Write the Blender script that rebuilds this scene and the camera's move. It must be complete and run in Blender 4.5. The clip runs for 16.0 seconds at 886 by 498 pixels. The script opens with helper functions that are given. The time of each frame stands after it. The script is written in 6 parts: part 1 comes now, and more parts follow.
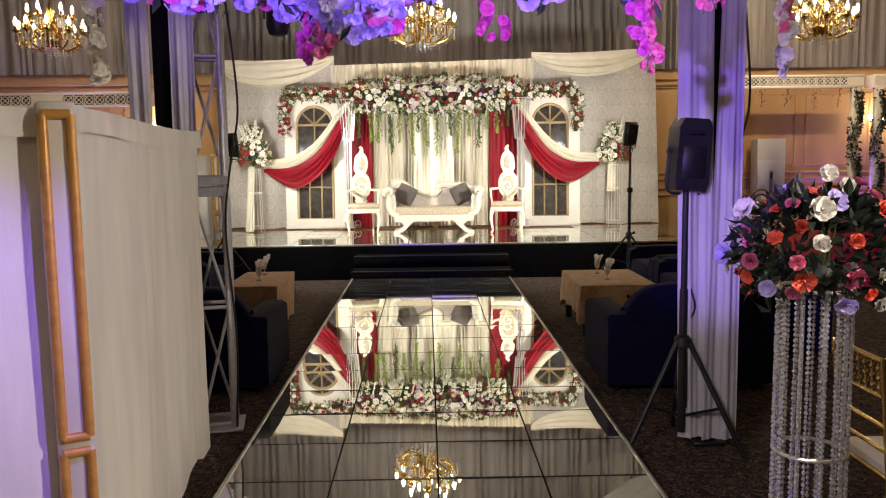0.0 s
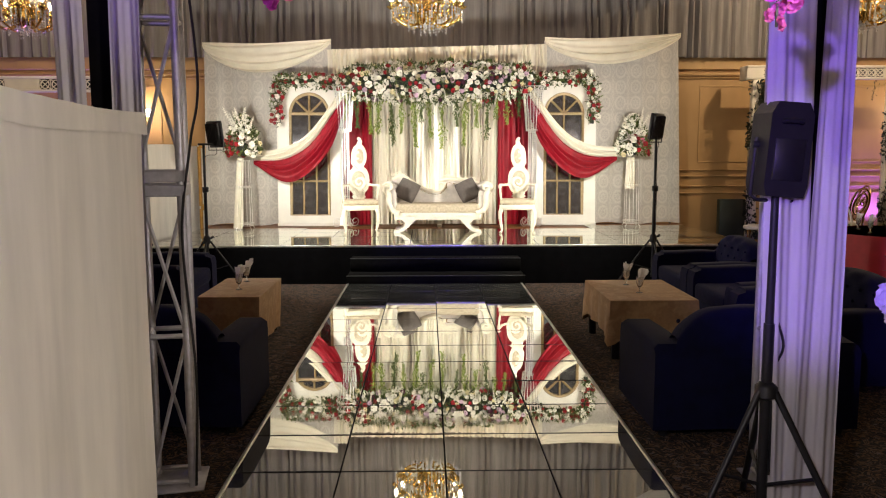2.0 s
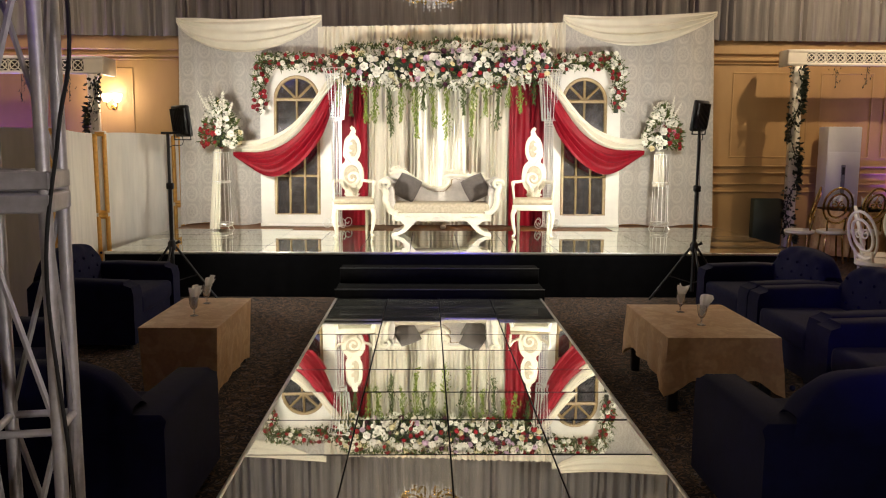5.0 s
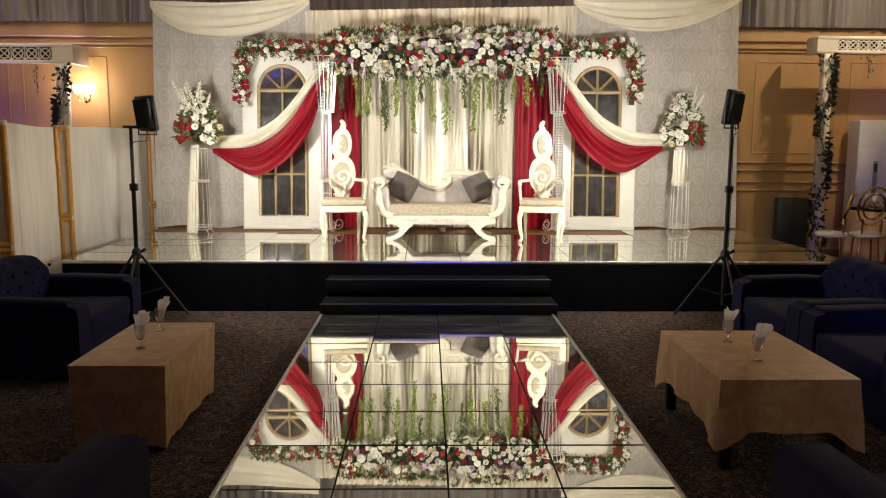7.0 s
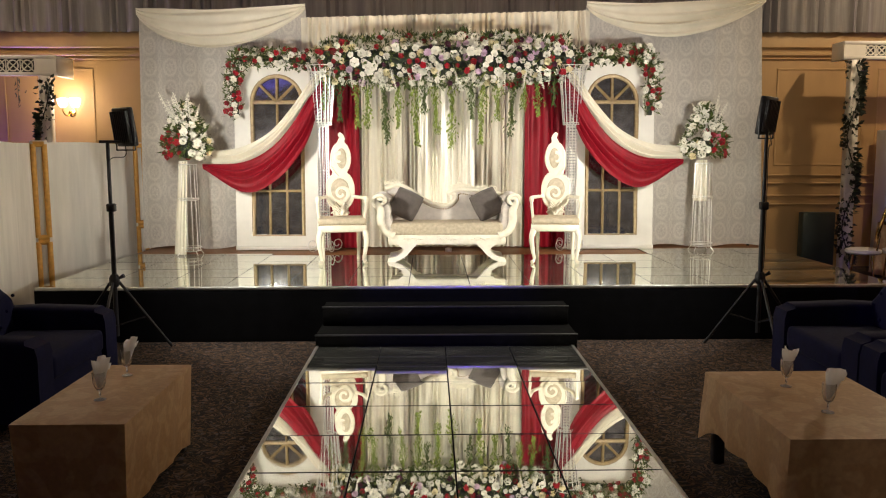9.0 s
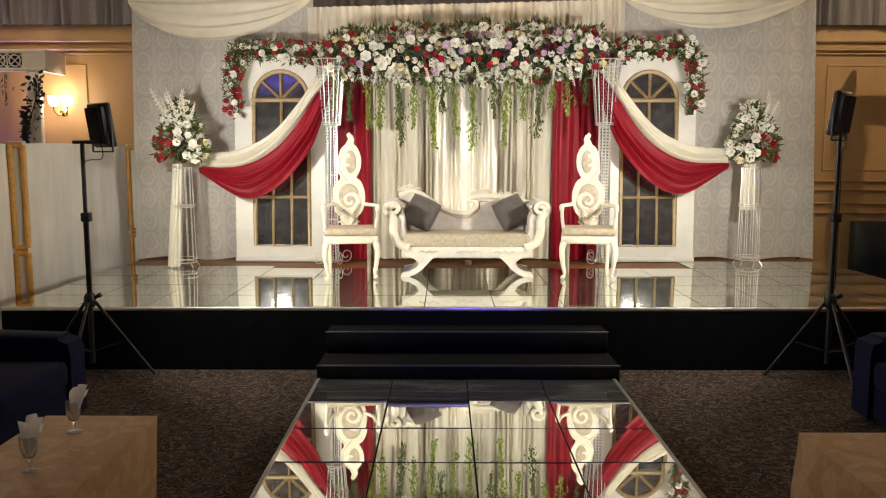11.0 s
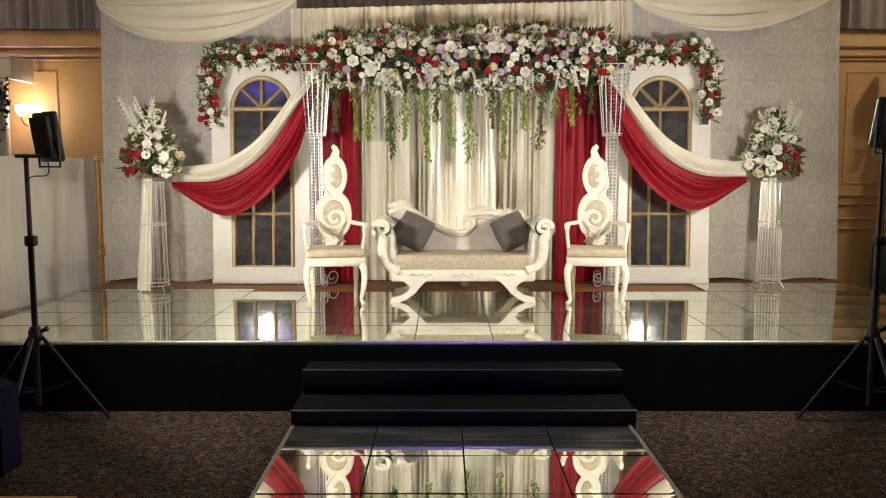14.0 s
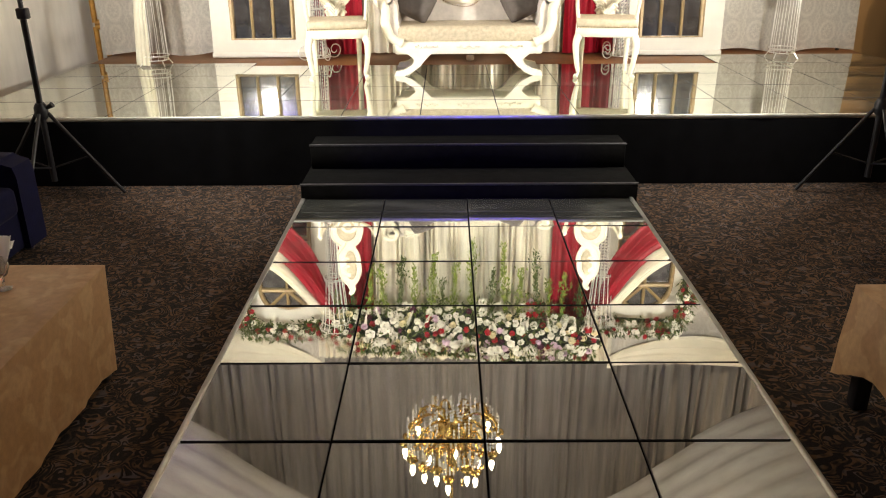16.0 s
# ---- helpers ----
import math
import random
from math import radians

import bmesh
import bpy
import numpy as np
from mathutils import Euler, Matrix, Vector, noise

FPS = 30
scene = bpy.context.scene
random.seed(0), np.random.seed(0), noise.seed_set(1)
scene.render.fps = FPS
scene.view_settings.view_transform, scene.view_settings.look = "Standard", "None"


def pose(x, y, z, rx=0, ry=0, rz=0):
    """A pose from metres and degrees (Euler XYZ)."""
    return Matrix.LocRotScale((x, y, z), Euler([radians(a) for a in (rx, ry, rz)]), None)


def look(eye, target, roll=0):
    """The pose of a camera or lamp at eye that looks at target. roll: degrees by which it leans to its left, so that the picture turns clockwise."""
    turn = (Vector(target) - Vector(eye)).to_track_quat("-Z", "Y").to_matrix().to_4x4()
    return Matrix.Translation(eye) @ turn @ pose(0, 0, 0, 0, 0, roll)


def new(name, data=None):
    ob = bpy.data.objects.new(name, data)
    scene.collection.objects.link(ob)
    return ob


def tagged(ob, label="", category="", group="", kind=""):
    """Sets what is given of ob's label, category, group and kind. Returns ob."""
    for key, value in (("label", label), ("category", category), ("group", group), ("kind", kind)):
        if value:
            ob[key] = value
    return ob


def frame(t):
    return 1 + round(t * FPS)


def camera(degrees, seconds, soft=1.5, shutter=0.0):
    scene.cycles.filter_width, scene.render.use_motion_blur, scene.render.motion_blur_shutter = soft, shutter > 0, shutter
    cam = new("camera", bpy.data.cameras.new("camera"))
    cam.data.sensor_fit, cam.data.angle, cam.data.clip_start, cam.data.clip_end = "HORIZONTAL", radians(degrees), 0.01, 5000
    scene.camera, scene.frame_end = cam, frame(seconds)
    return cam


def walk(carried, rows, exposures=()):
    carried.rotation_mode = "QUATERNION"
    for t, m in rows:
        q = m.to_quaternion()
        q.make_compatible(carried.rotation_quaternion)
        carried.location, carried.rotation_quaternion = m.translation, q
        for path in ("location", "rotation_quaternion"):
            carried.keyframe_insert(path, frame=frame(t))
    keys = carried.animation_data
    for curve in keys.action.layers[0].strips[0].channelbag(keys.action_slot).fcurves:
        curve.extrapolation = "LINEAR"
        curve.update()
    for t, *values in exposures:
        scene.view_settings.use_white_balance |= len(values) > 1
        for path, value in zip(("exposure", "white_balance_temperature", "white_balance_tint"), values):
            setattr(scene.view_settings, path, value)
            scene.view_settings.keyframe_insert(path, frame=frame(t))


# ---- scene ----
cam = camera(57.9, 16.0, soft=1.1)
PATH = [
    (0, (-0.038, -10.977, 1.652), (-0.001, -8.989, 1.43), -0.7),
    (0.5, (-0.07, -10.687, 1.65), (-0.028, -8.7, 1.423), -0.5),
    (1, (-0.092, -10.424, 1.646), (-0.043, -8.438, 1.415), -0.3),
    (1.5, (-0.088, -10.14, 1.655), (-0.04, -8.155, 1.419), -0.2),
    (2, (-0.09, -9.917, 1.653), (-0.052, -7.932, 1.414), -0.1),
    (2.5, (-0.11, -9.65, 1.653), (-0.076, -7.665, 1.414), 0.0),
    (3, (-0.135, -9.417, 1.638), (-0.089, -7.433, 1.395), 0.2),
    (3.5, (-0.129, -9.151, 1.65), (-0.082, -7.167, 1.405), 0.3),
    (4, (-0.125, -8.924, 1.649), (-0.087, -6.94, 1.4), 0.3),
    (6.5, (-0.143, -7.642, 1.672), (-0.098, -5.661, 1.401), 0.4),
    (7, (-0.108, -7.425, 1.662), (-0.067, -5.444, 1.39), 0.3),
    (7.5, (-0.09, -7.229, 1.677), (-0.053, -5.246, 1.417), 0.2),
    (8, (-0.112, -7.064, 1.675), (-0.075, -5.08, 1.422), 0.2),
    (8.5, (-0.143, -6.899, 1.679), (-0.105, -4.915, 1.428), 0.1),
    (9, (-0.133, -6.737, 1.663), (-0.099, -4.752, 1.424), -0.1),
    (11.5, (-0.172, -5.603, 1.662), (-0.178, -3.616, 1.435), 0.1),
    (12, (-0.176, -5.397, 1.662), (-0.181, -3.409, 1.445), 0.1),
    (12.5, (-0.19, -5.208, 1.678), (-0.185, -3.221, 1.457), 0.1),
    (13, (-0.159, -5.14, 1.678), (-0.164, -3.151, 1.47), 0.0),
    (13.5, (-0.123, -5.117, 1.692), (-0.128, -3.128, 1.48), 0.0),
    (14, (-0.124, -5.112, 1.699), (-0.123, -3.123, 1.491), 0.0),
    (14.5, (-0.13, -5.111, 1.699), (-0.13, -3.122, 1.489), -0.1),
    (14.6, (-0.127, -5.113, 1.699), (-0.130, -3.126, 1.473), -0.1),
    (14.7, (-0.127, -5.113, 1.699), (-0.130, -3.131, 1.429), -0.1),
    (14.8, (-0.127, -5.113, 1.699), (-0.130, -3.142, 1.357), -0.2),
    (14.9, (-0.127, -5.113, 1.699), (-0.130, -3.161, 1.263), -0.2),
    (15, (-0.125, -5.12, 1.698), (-0.13, -3.193, 1.165), -0.3),
    (15.1, (-0.127, -5.113, 1.699), (-0.130, -3.200, 1.114), -0.3),
    (15.2, (-0.127, -5.113, 1.699), (-0.130, -3.209, 1.088), -0.3),
    (15.3, (-0.127, -5.113, 1.699), (-0.130, -3.219, 1.058), -0.4),
    (15.5, (-0.123, -5.129, 1.696), (-0.131, -3.249, 1.015), -0.4),
    (16, (-0.128, -5.147, 1.707), (-0.141, -3.292, 0.958), -0.4),
]
walk(cam, [(t, look(eye, target, roll)) for t, eye, target, roll in PATH],
     exposures=((0, -0.05), (4, -0.07), (7, -0.23), (9, -0.36), (12.5, -0.48), (14.5, -0.56), (15, -0.42), (15.5, 0.0), (16, 0.1)))

# ---- light ----
world = bpy.data.worlds.new("hall_air")
scene.world = world
world.use_nodes = True
world.node_tree.nodes["Background"].inputs[0].default_value = (0.25, 0.22, 0.28, 1)
world.node_tree.nodes["Background"].inputs[1].default_value = 0.008

STAGE_Z = 0.45
CARPET_Z = -0.06
RUN_Z = 0.052
FLOOD_W = 149
CANDLE_W = 10.8
VIOLET_W = 26


def lamp(name, kind, power, color, m, size=0.1, spread=180, spot=60):
    data = bpy.data.lights.new(name, kind)
    data.energy, data.color = power, color
    if kind == "AREA":
        data.shape, data.size, data.spread = "SQUARE", size, radians(spread)
    else:
        data.shadow_soft_size = size
    if kind == "SPOT":
        data.spot_size, data.spot_blend = radians(spot), 0.6
    ob = new(name, data)
    ob.matrix_world = m
    return ob


# ---- materials ----
def mat(name, color, rough=0.6, metal=0.0, vary=0.12, scale=8.0, bump=0.0, bump_scale=60.0, stretch=(1, 1, 1), sheen=0.0, emit=0.0, spec=0.5, random_tint=0.0, island=False, trans=0.0):
    m = bpy.data.materials.new(name)
    m.use_nodes = True
    n, l = m.node_tree.nodes, m.node_tree.links
    b = n["Principled BSDF"]
    b.inputs["Roughness"].default_value = rough
    b.inputs["Metallic"].default_value = metal
    b.inputs["Specular IOR Level"].default_value = spec
    if sheen:
        b.inputs["Sheen Weight"].default_value = sheen
    if trans:
        b.inputs["Subsurface Weight"].default_value = 0.0
        b.inputs["Transmission Weight"].default_value = trans
    tc = n.new("ShaderNodeTexCoord")
    mp = n.new("ShaderNodeMapping")
    mp.inputs["Scale"].default_value = stretch
    l.new(tc.outputs["Object"], mp.inputs[0])
    nz = n.new("ShaderNodeTexNoise")
    nz.inputs["Scale"].default_value, nz.inputs["Detail"].default_value = scale, 5
    l.new(mp.outputs[0], nz.inputs["Vector"])
    mr = n.new("ShaderNodeMapRange")
    mr.inputs[1].default_value, mr.inputs[2].default_value = 0.25, 0.75
    mr.inputs[3].default_value, mr.inputs[4].default_value = 1 - vary, 1 + vary
    l.new(nz.outputs["Fac"], mr.inputs[0])
    mul = n.new("ShaderNodeVectorMath")
    mul.operation = "SCALE"
    mul.inputs[0].default_value = color
    last = mr.outputs[0]
    if random_tint:
        src = n.new("ShaderNodeNewGeometry").outputs["Random Per Island"] if island else n.new("ShaderNodeObjectInfo").outputs["Random"]
        r2 = n.new("ShaderNodeMapRange")
        r2.inputs[3].default_value, r2.inputs[4].default_value = 1 - random_tint, 1 + random_tint
        l.new(src, r2.inputs[0])
        mm = n.new("ShaderNodeMath")
        mm.operation = "MULTIPLY"
        l.new(last, mm.inputs[0])
        l.new(r2.outputs[0], mm.inputs[1])
        last = mm.outputs[0]
    l.new(last, mul.inputs["Scale"])
    l.new(mul.outputs[0], b.inputs["Base Color"])
    if bump:
        bz = n.new("ShaderNodeTexNoise")
        bz.inputs["Scale"].default_value, bz.inputs["Detail"].default_value = bump_scale, 4
        l.new(mp.outputs[0], bz.inputs["Vector"])
        bp = n.new("ShaderNodeBump")
        bp.inputs["Strength"].default_value, bp.inputs["Distance"].default_value = bump, 0.01
        l.new(bz.outputs["Fac"], bp.inputs["Height"])
        l.new(bp.outputs[0], b.inputs["Normal"])
    if emit:
        b.inputs["Emission Color"].default_value = (*color, 1)
        b.inputs["Emission Strength"].default_value = emit
    return m


def node_math(m, op, a, b=None):
    n = m.node_tree.nodes.new("ShaderNodeMath")
    n.operation = op
    for i, v in enumerate((a, b)):
        if v is None:
            continue
        if isinstance(v, (int, float)):
            n.inputs[i].default_value = v
        else:
            m.node_tree.links.new(v, n.inputs[i])
    return n.outputs[0]


def two_tone(m, factor, c1, c2, vary_from=True):
    """Lets a factor socket mix two colours into the base colour, keeping the noise that mat() made."""
    n, l = m.node_tree.nodes, m.node_tree.links
    b = n["Principled BSDF"]
    mul = [x for x in n if x.bl_idname == "ShaderNodeVectorMath"][0]
    mix = n.new("ShaderNodeMix")
    mix.data_type = "RGBA"
    mix.inputs[6].default_value, mix.inputs[7].default_value = (*c1, 1), (*c2, 1)
    l.new(factor, mix.inputs[0])
    l.new(mix.outputs[2], mul.inputs[0])
    return m


def damask():
    m = mat("damask_cloth", (0.6, 0.55, 0.45), 0.55, vary=0.1, scale=3, bump=0.15, bump_scale=300, sheen=0.2)
    n, l = m.node_tree.nodes, m.node_tree.links
    tc = n.new("ShaderNodeTexCoord")
    sx = n.new("ShaderNodeSeparateXYZ")
    l.new(tc.outputs["Object"], sx.inputs[0])
    u = node_math(m, "DIVIDE", sx.outputs[0], 0.25)
    v = node_math(m, "DIVIDE", sx.outputs[2], 0.26)
    fu = node_math(m, "SUBTRACT", node_math(m, "FRACT", u), 0.5)
    fv = node_math(m, "SUBTRACT", node_math(m, "FRACT", v), 0.5)
    au, av = node_math(m, "ABSOLUTE", fu), node_math(m, "ABSOLUTE", fv)
    r = node_math(m, "SQRT", node_math(m, "ADD", node_math(m, "POWER", node_math(m, "MULTIPLY", au, 1.25), 2.0), node_math(m, "POWER", av, 2.0)))
    nz = n.new("ShaderNodeTexNoise")
    nz.inputs["Scale"].default_value, nz.inputs["Detail"].default_value = 38, 4
    l.new(tc.outputs["Object"], nz.inputs["Vector"])
    rr = node_math(m, "ADD", r, node_math(m, "MULTIPLY", node_math(m, "SUBTRACT", nz.outputs["Fac"], 0.5), 0.16))
    petal = node_math(m, "COSINE", node_math(m, "MULTIPLY", node_math(m, "ARCTAN2", fv, fu), 8.0))

    def line(dist, sharp):
        return node_math(m, "MAXIMUM", node_math(m, "SUBTRACT", 1.0, node_math(m, "MULTIPLY", node_math(m, "ABSOLUTE", dist), sharp)), 0.0)
    oval = line(node_math(m, "SUBTRACT", rr, 0.38), 8.5)
    heart = line(node_math(m, "SUBTRACT", rr, node_math(m, "ADD", 0.15, node_math(m, "MULTIPLY", petal, 0.05))), 12.0)
    wave = node_math(m, "MULTIPLY", node_math(m, "SINE", node_math(m, "MULTIPLY", v, 18.85)), 0.03)
    edge = line(node_math(m, "ADD", node_math(m, "SUBTRACT", au, 0.46), wave), 18.0)
    lace = n.new("ShaderNodeTexVoronoi")
    lace.inputs["Scale"].default_value = 55
    l.new(tc.outputs["Object"], lace.inputs["Vector"])
    motif = node_math(m, "ADD", node_math(m, "ADD", oval, heart), node_math(m, "MULTIPLY", edge, 0.7))
    soft = node_math(m, "ADD", node_math(m, "MULTIPLY", motif, 0.5), node_math(m, "MULTIPLY", lace.outputs["Distance"], 0.45))
    two_tone(m, node_math(m, "MINIMUM", soft, 1.0), (0.435, 0.40, 0.36), (0.64, 0.59, 0.52))
    return m


def carpet():
    m = mat("patterned_carpet", (0.03, 0.02, 0.015), 0.95, vary=0.35, scale=160, bump=0.6, bump_scale=350)
    n, l = m.node_tree.nodes, m.node_tree.links
    tc = n.new("ShaderNodeTexCoord")
    curl = n.new("ShaderNodeTexNoise")
    curl.inputs["Scale"].default_value, curl.inputs["Detail"].default_value, curl.inputs["Distortion"].default_value = 11, 1.5, 1.2
    l.new(tc.outputs["Object"], curl.inputs["Vector"])
    bands = node_math(m, "FRACT", node_math(m, "MULTIPLY", curl.outputs["Fac"], 7.0))
    mr = n.new("ShaderNodeMapRange")
    mr.inputs[1].default_value, mr.inputs[2].default_value = 0.48, 0.66
    l.new(bands, mr.inputs[0])
    tint = n.new("ShaderNodeTexNoise")
    tint.inputs["Scale"].default_value, tint.inputs["Detail"].default_value = 19, 2
    l.new(tc.outputs["Object"], tint.inputs["Vector"])
    ramp = n.new("ShaderNodeValToRGB")
    ramp.color_ramp.elements[0].position, ramp.color_ramp.elements[1].position = 0.36, 0.66
    ramp.color_ramp.elements[0].color = (0.038, 0.023, 0.015, 1)
    ramp.color_ramp.elements[1].color = (0.125, 0.098, 0.095, 1)
    mid = ramp.color_ramp.elements.new(0.52)
    mid.color = (0.155, 0.08, 0.036, 1)
    l.new(tint.outputs["Fac"], ramp.inputs[0])
    mix = n.new("ShaderNodeMix")
    mix.data_type = "RGBA"
    l.new(mr.outputs[0], mix.inputs[0])
    mix.inputs[6].default_value = (0.006, 0.004, 0.0035, 1)
    l.new(ramp.outputs[0], mix.inputs[7])
    l.new(mix.outputs[2], n["Principled BSDF"].inputs["Base Color"])
    return m


M_DAMASK = damask()
M_CARPET = carpet()
M_CREAM = mat("cream_satin", (0.72, 0.66, 0.53), 0.45, vary=0.08, scale=4, bump=0.1, bump_scale=200, sheen=0.3)
M_IVORY = mat("ivory_curtain", (0.70, 0.64, 0.52), 0.6, vary=0.1, scale=5, stretch=(6, 6, 0.4), bump=0.1, bump_scale=150)
M_TINSEL = mat("champagne_sheer", (0.70, 0.65, 0.54), 0.3, 0.3, vary=0.2, scale=14, stretch=(8, 8, 0.3))
M_RED = mat("red_satin", (0.26, 0.003, 0.014), 0.5, vary=0.2, scale=6, stretch=(4, 4, 0.5), spec=0.3)
M_WHITE = mat("white_paint", (0.80, 0.76, 0.68), 0.4, vary=0.05, scale=6)
M_CARVED = mat("antique_white_wood", (0.82, 0.76, 0.62), 0.38, vary=0.08, scale=18, bump=0.15, bump_scale=120)
M_GOLDWOOD = mat("gilded_wood", (0.36, 0.25, 0.12), 0.45, 0.15, vary=0.25, scale=25, bump=0.2)
M_ORANGEWOOD = mat("gilded_moulding", (0.60, 0.31, 0.065), 0.4, 0.15, vary=0.2, scale=25, bump=0.2)
M_UPHOLST = mat("grey_beige_velvet", (0.66, 0.60, 0.54), 0.75, vary=0.15, scale=16, bump=0.25, bump_scale=200, sheen=0.4)
M_BROCADE = mat("beige_brocade", (0.50, 0.42, 0.30), 0.6, vary=0.22, scale=30, bump=0.25, bump_scale=120)
M_PILLOW = mat("taupe_pillow_cloth", (0.105, 0.085, 0.075), 0.7, vary=0.15, scale=25, bump=0.2, sheen=0.3)
M_PANE = mat("dark_window_glass", (0.52, 0.51, 0.54), 0.06, 0.9, vary=0.4, scale=9, bump=0.06, bump_scale=12)
M_MIRROR = mat("mirror_tile", (0.82, 0.83, 0.77), 0.016, 0.95, vary=0.06, scale=3, bump=0.002, bump_scale=3)
M_STAGE = mat("stage_mirror_tile", (0.68, 0.70, 0.60), 0.035, 0.94, vary=0.1, scale=4, bump=0.004, bump_scale=4)
def smudge(m, low, high, scale):
    """Lets cloudy wipe marks change a mirror's gloss and clearness."""
    n, l = m.node_tree.nodes, m.node_tree.links
    mp, nz = n.new("ShaderNodeMapping"), n.new("ShaderNodeTexNoise")
    geo = n.new("ShaderNodeNewGeometry")
    mp.inputs["Scale"].default_value = (1.0, 2.2, 1.0)
    mp.inputs["Rotation"].default_value = (0, 0, 0.6)
    l.new(geo.outputs["Position"], mp.inputs[0])
    nz.inputs["Scale"].default_value, nz.inputs["Detail"].default_value, nz.inputs["Distortion"].default_value = scale, 6, 1.4
    l.new(mp.outputs[0], nz.inputs["Vector"])
    mr = n.new("ShaderNodeMapRange")
    mr.inputs[1].default_value, mr.inputs[2].default_value = 0.52, 0.78
    mr.inputs[3].default_value, mr.inputs[4].default_value = low, high
    l.new(nz.outputs["Fac"], mr.inputs[0])
    l.new(mr.outputs[0], n["Principled BSDF"].inputs["Roughness"])
    mt = n.new("ShaderNodeMapRange")
    mt.inputs[1].default_value, mt.inputs[2].default_value = 0.5, 0.8
    mt.inputs[3].default_value, mt.inputs[4].default_value = 0.96, 0.86
    l.new(nz.outputs["Fac"], mt.inputs[0])
    l.new(mt.outputs[0], n["Principled BSDF"].inputs["Metallic"])


smudge(M_MIRROR, 0.010, 0.06, 1.3)
smudge(M_STAGE, 0.030, 0.09, 1.6)
M_BLACK = mat("black_cloth", (0.0045, 0.0045, 0.006), 0.9, vary=0.3, scale=9, spec=0.15)
M_STEP = mat("black_step_board", (0.0042, 0.004, 0.004), 0.75, vary=0.5, scale=14, bump=0.2, bump_scale=30, spec=0.06)
M_STEEL = mat("brushed_steel", (0.52, 0.51, 0.55), 0.5, 0.6, vary=0.15, scale=30)
M_SILVER = mat("silver_wire", (0.92, 0.90, 0.86), 0.3, 0.8, vary=0.1, scale=30)
M_CRYSTAL = mat("crystal_beads", (0.86, 0.86, 0.90), 0.10, 0.62, vary=0.25, scale=90, spec=0.9)
M_GOLD = mat("polished_gold", (0.66, 0.47, 0.17), 0.24, 1.0, vary=0.12, scale=30)
M_BULB = mat("candle_bulb", (1.0, 0.86, 0.62), 0.3, emit=22)
M_SHADE = mat("frosted_lampshade", (1.0, 0.90, 0.72), 0.5, emit=13)
M_LED = mat("flood_led", (1.0, 0.95, 0.82), 0.3, emit=14)
M_VIOLET_LED = mat("violet_led", (0.3, 0.15, 1.0), 0.3, emit=6)
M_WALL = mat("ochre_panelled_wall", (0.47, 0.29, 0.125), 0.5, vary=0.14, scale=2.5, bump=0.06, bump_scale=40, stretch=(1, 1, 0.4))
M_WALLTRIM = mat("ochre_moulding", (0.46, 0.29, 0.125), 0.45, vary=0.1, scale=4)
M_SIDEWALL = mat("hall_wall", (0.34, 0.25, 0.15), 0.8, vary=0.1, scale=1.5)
M_GREY = mat("grey_drape", (0.20, 0.185, 0.18), 0.7, vary=0.22, scale=5, stretch=(5, 5, 0.25), bump=0.1, bump_scale=80)
M_CEIL = mat("ceiling_board", (0.10, 0.095, 0.10), 0.9, vary=0.15, scale=1.5)
M_TENT = mat("white_ceiling_voile", (0.48, 0.46, 0.45), 0.7, vary=0.12, scale=3, stretch=(1, 3, 1))
M_SCREEN = mat("white_screen_cloth", (0.74, 0.70, 0.64), 0.75, vary=0.12, scale=3, stretch=(3, 3, 0.5), bump=0.12, bump_scale=120)
M_PLAIN = mat("white_screen_board", (0.66, 0.62, 0.56), 0.5, vary=0.06, scale=4)
M_VOILE = mat("white_voile", (0.66, 0.63, 0.66), 0.7, vary=0.1, scale=4, stretch=(5, 5, 0.4))
M_NAVY = mat("navy_velvet", (0.0024, 0.0032, 0.026), 0.9, vary=0.3, scale=12, bump=0.2, bump_scale=120, sheen=0.02, spec=0.2)
def tan_damask():
    m = mat("tan_damask_tablecloth", (0.46, 0.27, 0.135), 0.5, vary=0.14, scale=40, bump=0.1, bump_scale=150)
    n, l = m.node_tree.nodes, m.node_tree.links
    tc = n.new("ShaderNodeTexCoord")
    nz = n.new("ShaderNodeTexNoise")
    nz.inputs["Scale"].default_value, nz.inputs["Detail"].default_value, nz.inputs["Distortion"].default_value = 8, 1.5, 0.8
    l.new(tc.outputs["Object"], nz.inputs["Vector"])
    mr = n.new("ShaderNodeMapRange")
    mr.inputs[1].default_value, mr.inputs[2].default_value = 0.50, 0.57
    l.new(nz.outputs["Fac"], mr.inputs[0])
    return two_tone(m, mr.outputs[0], (0.43, 0.255, 0.12), (0.50, 0.315, 0.16))


M_CLOTH = tan_damask()
M_NAPKIN = mat("white_napkin", (0.93, 0.93, 0.95), 0.8, vary=0.06, scale=20)
for tree in (M_NAPKIN.node_tree,):
    back = tree.nodes.new("ShaderNodeBsdfTranslucent")
    back.inputs[0].default_value = (0.85, 0.85, 0.86, 1)
    both = tree.nodes.new("ShaderNodeMixShader")
    both.inputs[0].default_value = 0.5
    tree.links.new(tree.nodes["Principled BSDF"].outputs[0], both.inputs[1])
    tree.links.new(back.outputs[0], both.inputs[2])
    tree.links.new(both.outputs[0], tree.nodes["Material Output"].inputs[0])
M_GLASS = mat("clear_glass", (0.95, 0.95, 0.95), 0.03, vary=0.02, trans=0.9)
M_PLASTIC = mat("black_plastic", (0.014, 0.014, 0.018), 0.45, vary=0.2, scale=40, bump=0.15, bump_scale=300)
